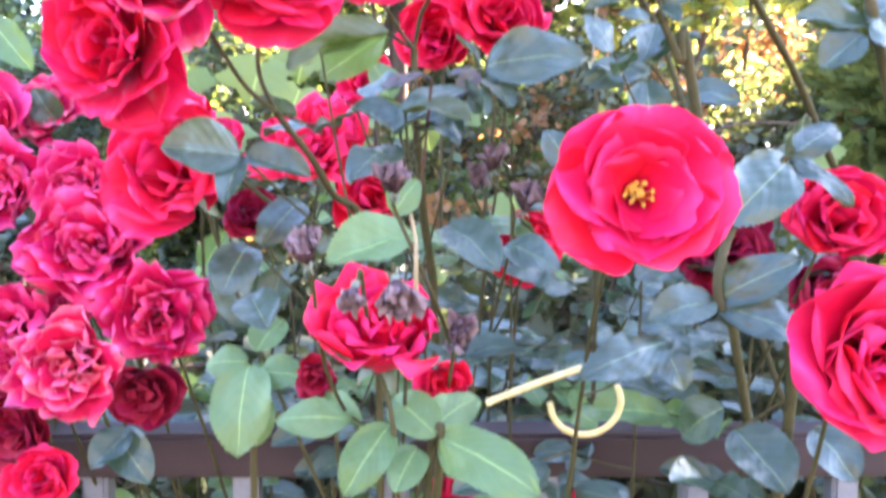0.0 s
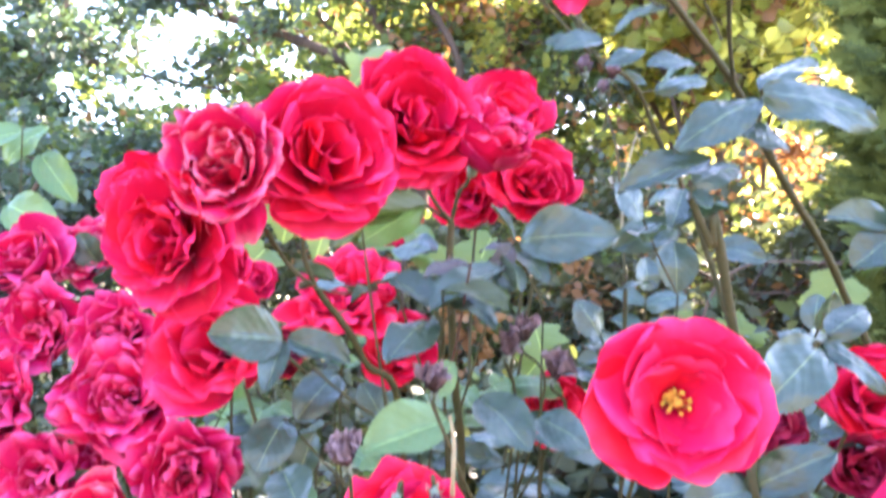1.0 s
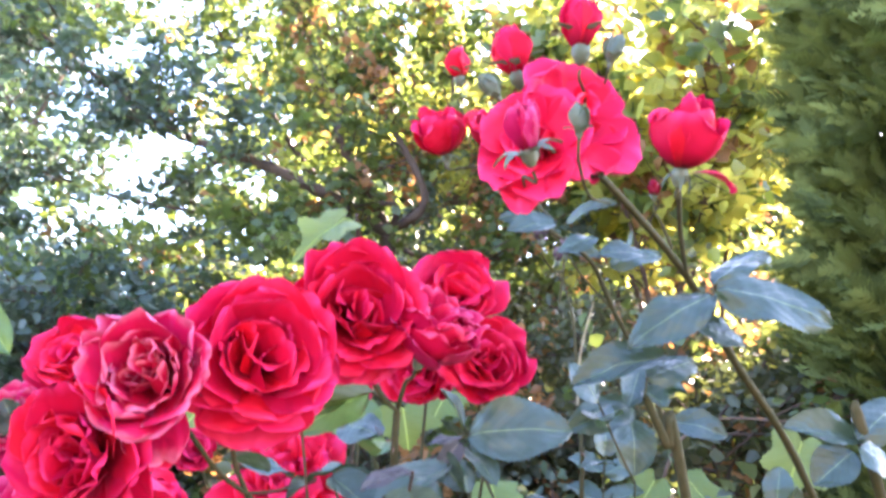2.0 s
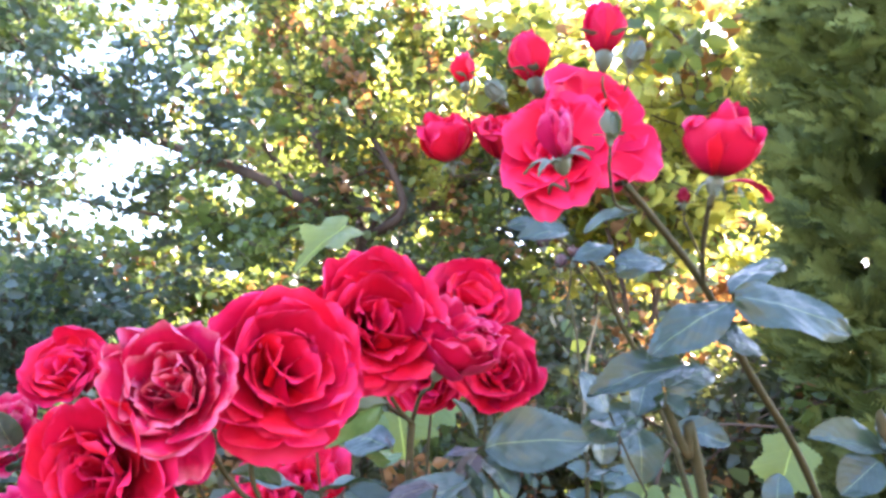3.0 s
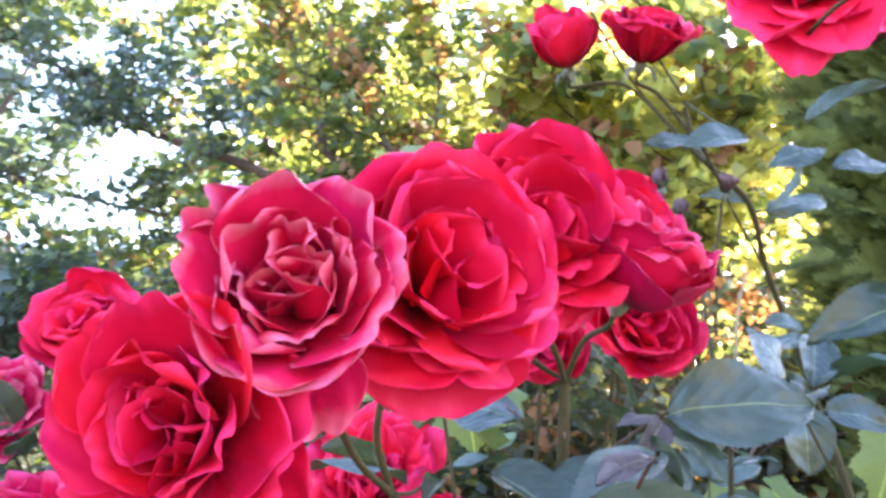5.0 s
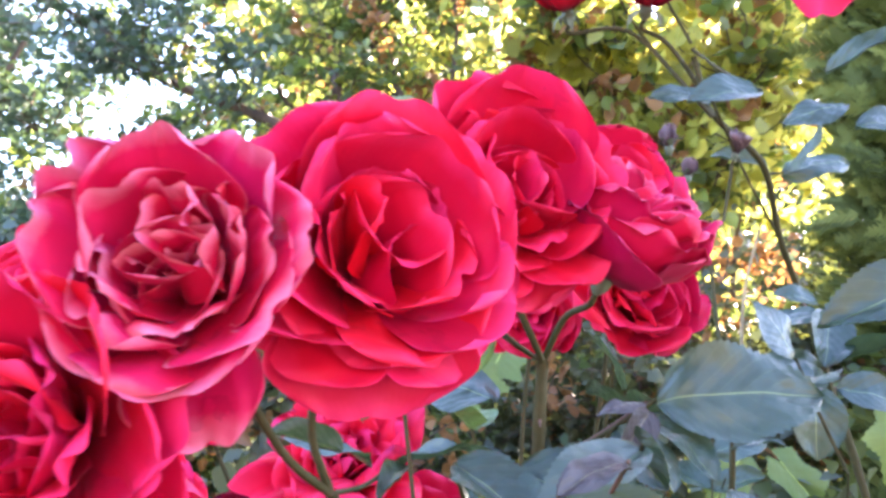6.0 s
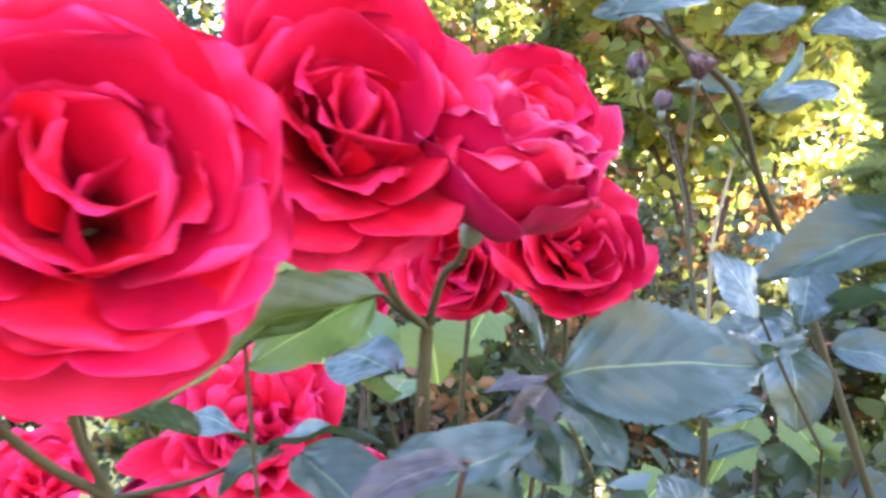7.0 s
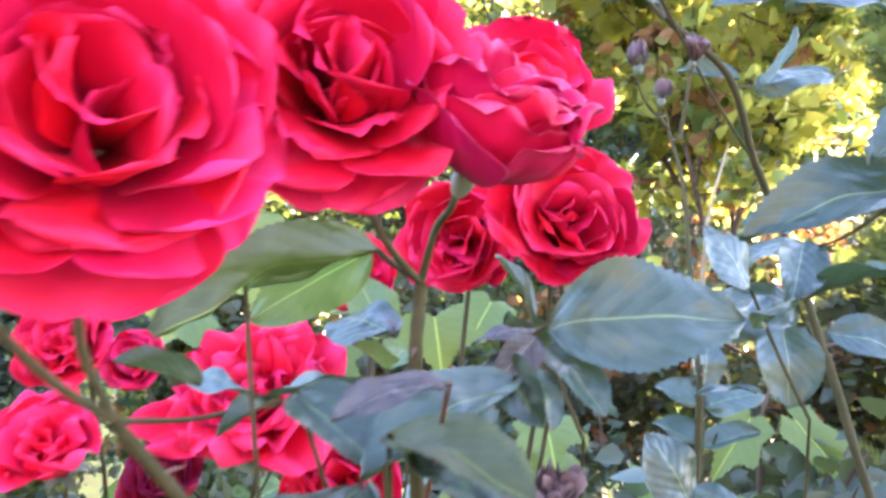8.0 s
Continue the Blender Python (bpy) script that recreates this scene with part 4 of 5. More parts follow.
# ---- the deep crimson bundle ----
G = "crimson roses of the dense bundle"
for n, (place, size, way, kind, mat) in enumerate((
    ((-0.314, 0.580, 1.260), 0.0678, (-0.2, -1, 0.1), "rosette", CRIMSON),
    ((-0.245, 0.550, 1.261), 0.0565, (0.0, -1, 0.2), "rosette", CRIMSON),
    ((-0.231, 0.530, 1.220), 0.0770, (0.05, -0.9, 0.35), "rosette", CRIMSON),
    ((-0.338, 0.600, 1.310), 0.0637, (-0.2, -0.8, 0.5), "full", CRIMSON),
    ((-0.303, 0.620, 1.316), 0.0570, (0.1, -0.8, 0.5), "rosette", FADED),
    ((-0.276, 0.520, 1.166), 0.0600, (-0.2, -1, 0.1), "rosette", CRIMSON),
    ((-0.176, 0.500, 1.180), 0.0595, (0.3, -0.9, 0.1), "rosette", CRIMSON),
    ((-0.214, 0.460, 1.157), 0.0573, (0.0, -1, 0.0), "rosette", FADED),
    ((-0.256, 0.560, 1.179), 0.0411, (0.0, -1, 0.2), "rosette", CRIMSON),
    ((-0.294, 0.550, 1.100), 0.0577, (-0.1, -1, -0.1), "full", DIM_RED),
    ((-0.211, 0.560, 1.119), 0.0509, (0.1, -0.9, -0.3), "full", DIM_RED),
    ((-0.262, 0.520, 1.068), 0.0437, (0.0, -0.9, 0.3), "full", RED),
    ((-0.330, 0.560, 1.206), 0.0666, (-0.2, -0.9, 0.2), "rosette", CRIMSON),
)):
    foot = (place[0] * 0.98, place[1] + 0.05, place[2] - 0.06)
    rose("rose", "deep crimson rose packed with curled petals" if mat is CRIMSON else "fading purple-pink rose packed with curled petals" if mat is FADED
         else "rose with petals darkened for the shade of its neighbours" if mat is DIM_RED else "bright red rose below the fence rail", place, size * 1.14, way, kind, mat, 200 + n, n * 50, group=G, stem=(foot, (place[0] * 0.95, 0.66, place[2] - 0.22)))
cane("thick cane behind the crimson bundle", [(-0.24, 0.66, 0.0), (-0.21, 0.66, 0.6), (-0.2, 0.655, 0.98)], 0.006, 0.004)

# ---- the wide open rose and its neighbours ----
rose("rose", "wide open pinkish red rose with yellow stamens", (0.080, 0.325, 1.257), 0.0785, (-0.05, -1.0, 0.08), "flat", PINK, 301, 0, stem=((0.078, 0.400, 1.206), (0.077, 0.440, 1.145), (0.07, 0.52, 0.95)))
rose("rose", "large pink-red rose in full bloom", (0.183, 0.335, 1.185), 0.0820, (-0.05, -1.0, 0.12), "full", PINK, 302, 0, stem=((0.19, 0.42, 1.08), (0.18, 0.5, 0.9)))
rose("rose", "bright red rose seen from its side", (-0.026, 0.335, 1.200), 0.0633, (0.0, -0.5, 0.85), "bowl", RED, 303, 0, stem=((-0.02, 0.36, 1.12), (-0.03, 0.5, 0.9)))
rose("rose", "dark red rose below a brighter one", (-0.000, 0.400, 1.163), 0.0308, (0.2, -0.9, -0.3), "loose", RED, 304, 0, stem=((-0.0, 0.46, 1.10), (-0.02, 0.5, 0.9)))
rose("rose", "dark red rose half hidden by leaves", (-0.062, 0.400, 1.165), 0.0252, (-0.2, -0.9, -0.2), "loose", DIM_RED, 305, 0, stem=((-0.06, 0.46, 1.10), (-0.04, 0.5, 0.9)))
for n, (place, size, mat) in enumerate((
    ((0.248, 0.500, 1.240), 0.0665, RED), ((0.186, 0.520, 1.221), 0.0691, DIM_RED), ((0.058, 0.560, 1.220), 0.0549, RED),
    ((0.267, 0.550, 1.188), 0.0577, DIM_RED), ((0.011, 0.660, 1.012), 0.0508, PINK), ((0.103, 0.660, 1.007), 0.0369, RED), ((0.042, 0.600, 1.216), 0.0294, RED),
)):
    rose("rose", "red rose in the shade of the bush" if mat is RED else "rose with petals darkened for the shade of the bush" if mat is DIM_RED else "pink-red rose below the fence rail",
         place, size, (0.1 * (n % 3 - 1), -0.9, 0.3), "full", mat, 320 + n, n * 40, stem=((place[0] * 0.97, place[1] + 0.05, place[2] - 0.06), (place[0] * 0.95, 0.70, place[2] - 0.22)))

# ---- the high spray of buds and blooms ----
top = (0.079, 0.385, 1.458)
high = cane("long arching green cane with buds at its top", [(0.50, 0.74, 0.0), (0.44, 0.70, 0.6), (0.34, 0.63, 1.15), (0.262, 0.570, 1.306), (0.188, 0.500, 1.379), (0.146, 0.460, 1.423), (0.107, 0.420, 1.447), top], 0.0034, 0.0018, prickles=8, seed=3)
H = "blooms and buds of the high spray"
BROAD = ((120, 50, 1.25, 1.8, 15), (50, 54, 1.2, 1.7, 20), (200, 62, 1.2, 1.7, 15), (335, 64, 1.1, 1.6, 20), (268, 60, 0.9, 1.4, 30), (150, 74, 1.3, 1.8, 10), (80, 70, 1.35, 1.8, 10), (20, 78, 1.25, 1.7, 12), (285, 88, 1.4, 1.6, 10), (230, 86, 1.35, 1.7, 10), (262, 104, 1.5, 1.2, 20))
rose("rose", "loose red rose with broad lit petals", (0.044, 0.380, 1.474), 0.0470, (-0.35, -0.85, 0.22), mat=PINK, seed=401, group=H, stem=((0.060, 0.415, 1.462), top), shape=BROAD, heart=3, crumple=0.6)
rose("rose", "loose bright red rose above a green bud", (0.070, 0.395, 1.492), 0.0560, (0.25, -0.88, 0.22), mat=PINK, seed=402, spin=40, group=H, stem=((0.083, 0.420, 1.470), top), shape=BROAD[:10], heart=3, crumple=0.6)
rose("rose", "red rose half open at the back of the spray", (0.043, 0.545, 1.534), 0.0560, (0.0, -0.60, 0.80), "full", RED, 403, 0, group=H, stem=((0.056, 0.562, 1.506), (0.072, 0.563, 1.486), (0.079, 0.560, 1.468)))
CUPPED = ((90, -20, 1.25, 1.5, 0, 46), (210, -20, 1.25, 1.5, 0, 46), (330, -20, 1.25, 1.5, 0, 46), (30, -24, 1.50, 2.0, 4, 70), (150, -22, 1.50, 2.0, 4, 70), (265, -28, 1.56, 2.0, 0, 70), (330, -18, 1.55, 2.0, 12, 76), (205, -18, 1.55, 2.0, 12, 76), (90, -22, 1.62, 2.0, 6, 76))
rose("rose", "small red rose just opening", (-0.002, 0.560, 1.548), 0.0470, (-0.30, -0.45, 0.84), "urn", RED, 404, 0, group=H, stem=((0.037, 0.565, 1.512), (0.065, 0.560, 1.483), (0.079, 0.560, 1.468)), shape=CUPPED, heart=4)
rose("rose", "velvety red rose half open", (0.0985, 0.313, 1.462), 0.0370, (0.05, -0.35, 0.93), "globe", RED, 405, 30, group=H, stem=((0.103, 0.340, 1.439), (0.123, 0.400, 1.433), (0.146, 0.460, 1.423)), shape=CUPPED + ((305, 136, 1.15, 1.2, 40, 66),), heart=4)
B = "rose buds of the high spray"
def bud(label, place, size, way, mat, seed, stem, sepal_up=None):
    rose("rose_bud", label, place, size * 1.2, way, "closed" if mat is SEPAL else "bud", mat, seed, seed * 31, stem, B, "rose bud", stem_r=0.0008, sepal_up=sepal_up)
bud("plump red rose bud", (0.067, 0.375, 1.530), 0.0188, (0.0, -0.2, 1.0), RED, 411, ((0.074, 0.400, 1.502), (0.080, 0.435, 1.480), top))
bud("red rose bud with grey-green sepals", (0.038, 0.420, 1.534), 0.0191, (-0.30, -0.3, 0.9), RED, 412, ((0.056, 0.430, 1.506), (0.075, 0.410, 1.468), top))
bud("small red rose bud", (0.013, 0.560, 1.588), 0.0163, (-0.1, -0.2, 1.0), RED, 413, ((0.015, 0.560, 1.556), (0.039, 0.562, 1.515), (0.066, 0.562, 1.484)))
bud("closed green rose bud", (0.059, 0.335, 1.467), 0.0083, (0.0, -0.2, 1.0), SEPAL, 414, ((0.061, 0.345, 1.450), (0.071, 0.372, 1.444), (0.088, 0.404, 1.449)))
bud("dark red rose bud with pale sepals", (0.034, 0.325, 1.457), 0.0156, (-0.30, -0.45, 0.85), CRIMSON, 415, ((0.037, 0.350, 1.445), (0.047, 0.400, 1.452), (0.066, 0.412, 1.456)), -15)
bud("closed green rose bud", (0.036, 0.560, 1.574), 0.0139, (-0.5, -0.3, 0.5), SEPAL, 416, ((0.045, 0.562, 1.548), (0.067, 0.558, 1.505)))
bud("closed green rose bud", (0.089, 0.400, 1.531), 0.0099, (0.25, -0.2, 1.0), SEPAL, 417, ((0.086, 0.420, 1.500), (0.086, 0.435, 1.475), top))
bud("tiny reddish rose bud", (0.095, 0.350, 1.442), 0.0053, (-0.1, -0.2, 1.0), DIM_RED, 418, ((0.100, 0.360, 1.432), (0.108, 0.365, 1.419)))

bud("brownish unopened bud on a thin stalk", (0.090, 0.660, 1.488), 0.0114, (-0.1, -0.1, 1.0), WITHERED, 419, ((0.099, 0.670, 1.463), (0.113, 0.680, 1.454)))
bud("small unopened bud on a thin stalk", (0.107, 0.670, 1.472), 0.0094, (0.1, -0.1, 1.0), WITHERED, 420, ((0.112, 0.680, 1.461), (0.113, 0.680, 1.454)))

# ---- withered blooms ----
W = "withered blooms"
def withered(place, size, way, seed, stem):
    rose("withered_bloom", "withered grey-purple bloom on a dry stalk", place, size, way, "withered", WITHERED, seed, seed * 17, stem, W, "withered bloom", stem_r=0.0010)
withered((-0.020, 0.335, 1.260), 0.0148, (0, -0.5, 0.8), 501, ((0.0, 0.36, 1.20), (0.01, 0.45, 1.15)))
withered((0.052, 0.500, 1.251), 0.0220, (0.1, -0.5, 0.8), 502, ((0.06, 0.52, 1.22), (0.03, 0.55, 1.15)))
withered((0.030, 0.480, 1.275), 0.0204, (0, -0.5, 0.8), 503, ((0.045, 0.50, 1.24), (0.03, 0.55, 1.15)))
withered((-0.017, 0.290, 1.221), 0.0179, (0.1, -0.7, -0.5), 504, ((-0.015, 0.33, 1.20), (-0.02, 0.40, 1.12)))
withered((-0.033, 0.290, 1.220), 0.0114, (-0.2, -0.7, -0.5), 505, ((-0.03, 0.33, 1.20), (-0.02, 0.40, 1.12)))
withered((-0.054, 0.315, 1.233), 0.0176, (-0.1, -0.5, 0.7), 506, ((-0.05, 0.36, 1.17), (-0.03, 0.44, 1.1)))
withered((0.007, 0.360, 1.191), 0.0202, (0.1, -0.6, 0.5), 507, ((0.0, 0.42, 1.14), (-0.02, 0.50, 1.05)))
withered((0.022, 0.500, 1.264), 0.0210, (0.1, -0.6, 0.5), 508, ((0.03, 0.54, 1.22), (0.02, 0.56, 1.1)))
withered((0.096, 0.570, 1.457), 0.0124, (0.1, -0.5, 0.9), 509, ((0.095, 0.575, 1.445), (0.093, 0.580, 1.420)))

# ---- leaves of the arching cluster ----
leaf(main, (-0.018, 0.482, 1.30), [((0.024, 0.468, 1.329), (0.080, 0.455, 1.338), 0.0390, (-0.05, -0.90, 0.45)), ((0.024, 0.470, 1.323), (0.040, 0.450, 1.306), 0.0161, (0, -0.6, 0.8))], seed=1)
leaf(main, (-0.018, 0.482, 1.30), [((0.022, 0.472, 1.328), (0.001, 0.462, 1.325), 0.0090, (0, -0.3, 0.9)), ((0.020, 0.462, 1.325), (0.007, 0.452, 1.310), 0.0130, (0.5, -0.6, 0.5))], "bronze", seed=41)
leaf(main, (-0.018, 0.482, 1.28), [((0.008, 0.462, 1.319), (0.021, 0.446, 1.301), 0.0150, (-0.4, -0.8, 0.3)), ((0.020, 0.458, 1.316), (0.026, 0.450, 1.300), 0.0110, (0.5, -0.6, 0.4))], seed=42)
leaf(main, FORK, [((-0.033, 0.480, 1.352), (-0.084, 0.420, 1.324), 0.0237, (0.15, 0.75, 0.60))], "olive", seed=2)
leaf(main, FORK, [((-0.033, 0.485, 1.351), (-0.073, 0.500, 1.328), 0.0251, (0.3, 0.75, 0.45))], "young", seed=9)
leaf(main, (-0.014, 0.49, 1.25), [((-0.005, 0.400, 1.313), (-0.027, 0.380, 1.310), 0.0117, (0, -0.5, 0.85))], "bronze", seed=3)
leaf(second, left_fork, [((-0.068, 0.500, 1.298), (-0.030, 0.470, 1.314), 0.0088, (0.1, -0.25, 0.95)), ((-0.087, 0.490, 1.303), (-0.113, 0.480, 1.310), 0.0142, (0.1, 0.75, 0.6)), ((-0.062, 0.500, 1.298), (-0.072, 0.460, 1.294), 0.0096, (0, -0.4, 0.9)), ((-0.077, 0.520, 1.299), (-0.124, 0.560, 1.307), 0.0121, (0.0, -0.3, 0.9))], seed=4)
leaf(second, (-0.043, 0.45, 1.22), [((-0.092, 0.370, 1.274), (-0.123, 0.355, 1.277), 0.0282, (0.1, -0.9, 0.4)), ((-0.091, 0.375, 1.274), (-0.060, 0.370, 1.265), 0.0185), ((-0.092, 0.370, 1.273), (-0.095, 0.350, 1.253), 0.0141)], seed=5)
leaf(main, (-0.012, 0.50, 1.21), [((0.014, 0.450, 1.314), (-0.026, 0.420, 1.291), 0.0245, (0, -0.4, 0.9)), ((-0.026, 0.440, 1.284), (-0.044, 0.400, 1.268), 0.0269)], seed=6)
leaf(main, (-0.012, 0.50, 1.20), [((-0.048, 0.450, 1.305), (-0.021, 0.430, 1.289), 0.0241, (0, -0.5, 0.8)), ((-0.014, 0.450, 1.294), (0.007, 0.400, 1.289), 0.0191, (0, -0.5, 0.8)), ((-0.028, 0.520, 1.325), (-0.056, 0.550, 1.332), 0.0282), ((-0.039, 0.500, 1.341), (-0.063, 0.540, 1.348), 0.0193)], seed=7)
leaf(second, (-0.043, 0.45, 1.20), [((-0.068, 0.460, 1.335), (-0.043, 0.480, 1.351), 0.0167)], "young", seed=8)

leaf(main, (-0.014, 0.50, 1.18), [((-0.019, 0.420, 1.299), (0.013, 0.385, 1.295), 0.0215, (0.1, -0.6, 0.75))], "olive", seed=31)

leaf(second, (-0.043, 0.47, 1.16), [((-0.098, 0.410, 1.231), (-0.108, 0.390, 1.210), 0.0308, (-0.1, -0.9, 0.4)), ((-0.074, 0.430, 1.253), (-0.093, 0.410, 1.233), 0.0254), ((-0.098, 0.410, 1.205), (-0.085, 0.390, 1.191), 0.0256)], seed=33)
leaf(main, (-0.010, 0.51, 1.17), [((-0.025, 0.460, 1.303), (0.012, 0.430, 1.290), 0.0285, (0.1, -0.7, 0.7)), ((0.003, 0.450, 1.240), (0.030, 0.420, 1.219), 0.0300), ((0.036, 0.460, 1.228), (0.064, 0.440, 1.218), 0.0249)], seed=34)
leaf(main, (-0.010, 0.50, 1.15), [((-0.014, 0.380, 1.238), (-0.052, 0.360, 1.226), 0.0295, (0, -0.75, 0.65)), ((-0.024, 0.400, 1.246), (-0.013, 0.400, 1.264), 0.0199)], "young", seed=35)

# ---- the blue-grey leaves along the high cane ----
joint = (0.158, 0.452, 1.400)
leaf(high, joint, [((0.155, 0.440, 1.416), (0.215, 0.425, 1.400), 0.0330, (0.1, -0.90, 0.40)), ((0.155, 0.445, 1.418), (0.195, 0.460, 1.445), 0.0205, (0.0, -0.6, 0.8)), ((0.154, 0.440, 1.412), (0.105, 0.430, 1.383), 0.0288, (-0.1, -0.8, 0.55)), ((0.148, 0.450, 1.393), (0.177, 0.450, 1.388), 0.0223)], seed=11)
side = cane("short leafy side cane", [(0.30, 0.60, 0.0), (0.27, 0.60, 0.8), (0.144, 0.460, 1.301), (0.131, 0.450, 1.328), (0.116, 0.440, 1.354)], 0.004, 0.002, prickles=3, seed=4)
leaf(side, (0.116, 0.440, 1.354), [((0.120, 0.450, 1.364), (0.152, 0.460, 1.378), 0.0217), ((0.118, 0.450, 1.358), (0.128, 0.440, 1.349), 0.0182)], seed=12)
right = cane("long leafy cane with a reddish joint", [(0.42, 0.66, 0.0), (0.36, 0.66, 0.8), (0.214, 0.660, 1.273), (0.195, 0.660, 1.330), (0.173, 0.650, 1.382), (0.142, 0.620, 1.421), (0.116, 0.585, 1.453), (0.081, 0.565, 1.472), (0.068, 0.557, 1.498)], 0.0028, 0.0014, prickles=7, seed=5)
leaf(right, (0.173, 0.650, 1.382), [((0.130, 0.450, 1.378), (0.078, 0.458, 1.361), 0.0265, (-0.05, -0.75, 0.65)), ((0.153, 0.600, 1.377), (0.133, 0.620, 1.373), 0.0201), ((0.154, 0.590, 1.378), (0.141, 0.570, 1.349), 0.0253, (0, -0.9, 0.4)), ((0.153, 0.590, 1.351), (0.174, 0.550, 1.363), 0.0123, (0, -0.3, 0.95))], seed=14)
leaf(right, (0.197, 0.660, 1.326), [((0.151, 0.590, 1.350), (0.101, 0.570, 1.337), 0.0300, (0, -0.85, 0.5)), ((0.154, 0.612, 1.341), (0.154, 0.600, 1.302), 0.0340, (0, -0.9, 0.4)), ((0.203, 0.672, 1.341), (0.244, 0.660, 1.333), 0.0300, (0, -0.85, 0.5)), ((0.152, 0.600, 1.344), (0.109, 0.580, 1.344), 0.0178, (0, -0.8, 0.5)), ((0.145, 0.620, 1.308), (0.115, 0.620, 1.308), 0.0103, (0, -0.3, 0.95))], seed=15)
edge_cane = cane("leafy cane with blue-grey leaves", [(0.46, 0.55, 0.0), (0.40, 0.52, 0.8), (0.218, 0.400, 1.311), (0.211, 0.400, 1.329)], 0.004, 0.002, seed=6)
leaf(edge_cane, (0.211, 0.400, 1.329), [((0.209, 0.400, 1.337), (0.172, 0.400, 1.342), 0.0206), ((0.203, 0.390, 1.338), (0.232, 0.400, 1.359), 0.0220), ((0.199, 0.380, 1.335), (0.215, 0.380, 1.323), 0.0235), ((0.200, 0.390, 1.332), (0.181, 0.390, 1.316), 0.0214)], seed=16)
back_cane = cane("thin upright cane behind the leaves", [(0.14, 0.70, 0.0), (0.13, 0.68, 0.8), (0.123, 0.640, 1.266), (0.122, 0.640, 1.318), (0.122, 0.660, 1.373), (0.120, 0.670, 1.418), (0.113, 0.680, 1.454)], 0.0022, 0.0009, prickles=3, seed=7)
leaf(right, (0.119, 0.590, 1.450), [((0.134, 0.600, 1.454), (0.174, 0.600, 1.467), 0.0190, (0.1, -0.8, 0.55)), ((0.130, 0.610, 1.460), (0.101, 0.620, 1.467), 0.0151, (0, -0.8, 0.55)), ((0.136, 0.600, 1.456), (0.146, 0.580, 1.476), 0.0119, (0.5, -0.5, 0.3))], seed=17)
leaf(right, (0.142, 0.620, 1.421), [((0.075, 0.550, 1.473), (0.045, 0.550, 1.477), 0.0175), ((0.153, 0.600, 1.384), (0.129, 0.600, 1.388), 0.0147)], "mature", seed=18)
tube("stalk", [(0.122, 0.600, 1.425), (0.113, 0.600, 1.388), (0.111, 0.600, 1.349)], 0.0006, 0.0011, STRAW, back_cane, "dry straw-coloured stalk")
leaf(right, (0.061, 0.540, 1.494), [((0.077, 0.500, 1.460), (0.045, 0.500, 1.455), 0.0214), ((0.072, 0.440, 1.445), (0.094, 0.420, 1.456), 0.0136), ((0.095, 0.460, 1.434), (0.125, 0.460, 1.438), 0.0165), ((0.097, 0.470, 1.446), (0.072, 0.470, 1.438), 0.0149)], seed=19)

# ---- leaves about the wide open rose ----
low_cane = cane("leafy cane beside the open rose", [(0.20, 0.58, 0.0), (0.19, 0.55, 0.7), (0.198, 0.450, 1.142), (0.148, 0.420, 1.192), (0.153, 0.430, 1.233), (0.191, 0.450, 1.276)], 0.004, 0.002, prickles=4, seed=8)
leaf(low_cane, (0.191, 0.450, 1.276), [((0.194, 0.450, 1.276), (0.152, 0.420, 1.245), 0.0376, (0, -0.9, 0.4)), ((0.194, 0.450, 1.277), (0.222, 0.430, 1.254), 0.0169), ((0.201, 0.460, 1.280), (0.231, 0.470, 1.298), 0.0225)], seed=21)
leaf(low_cane, (0.148, 0.420, 1.192), [((0.144, 0.420, 1.198), (0.186, 0.400, 1.186), 0.0244, (0, -0.85, 0.5)), ((0.144, 0.420, 1.201), (0.184, 0.410, 1.225), 0.0250, (0, -0.85, 0.5)), ((0.143, 0.420, 1.201), (0.106, 0.410, 1.193), 0.0258), ((0.118, 0.410, 1.182), (0.068, 0.380, 1.172), 0.0252), ((0.115, 0.410, 1.176), (0.123, 0.400, 1.158), 0.0238)], seed=22)
leaf(low_cane, (0.198, 0.450, 1.142), [((0.170, 0.460, 1.120), (0.190, 0.430, 1.094), 0.0400), ((0.206, 0.440, 1.126), (0.222, 0.420, 1.104), 0.0331), ((0.170, 0.480, 1.128), (0.149, 0.500, 1.104), 0.0309)], seed=23)
front_cane = cane("low cane with pale green young leaves", [(-0.05, 0.52, 0.0), (-0.045, 0.48, 0.7), (-0.003, 0.360, 1.115), (-0.005, 0.360, 1.144)], 0.003, 0.0016, seed=9)
leaf(front_cane, (-0.005, 0.360, 1.144), [((-0.002, 0.350, 1.150), (0.036, 0.310, 1.142), 0.0289, (0, -0.8, 0.6)), ((-0.003, 0.350, 1.150), (-0.024, 0.370, 1.165), 0.0239), ((-0.023, 0.350, 1.155), (-0.042, 0.330, 1.132), 0.0226, (-0.1, -0.9, 0.5)), ((-0.006, 0.360, 1.149), (0.018, 0.380, 1.163), 0.0207), ((-0.011, 0.350, 1.145), (-0.020, 0.330, 1.134), 0.0190)], "young", seed=24)
leaf(front_cane, (-0.005, 0.360, 1.134), [((-0.042, 0.370, 1.152), (-0.079, 0.370, 1.153), 0.0202), ((-0.038, 0.370, 1.148), (-0.063, 0.400, 1.158), 0.0133)], "young", seed=25)
pale_cane = cane("cane with pale yellow-green leaves", [(-0.14, 0.60, 0.0), (-0.13, 0.56, 0.7), (-0.107, 0.450, 1.110), (-0.100, 0.440, 1.158)], 0.003, 0.0016, seed=10)
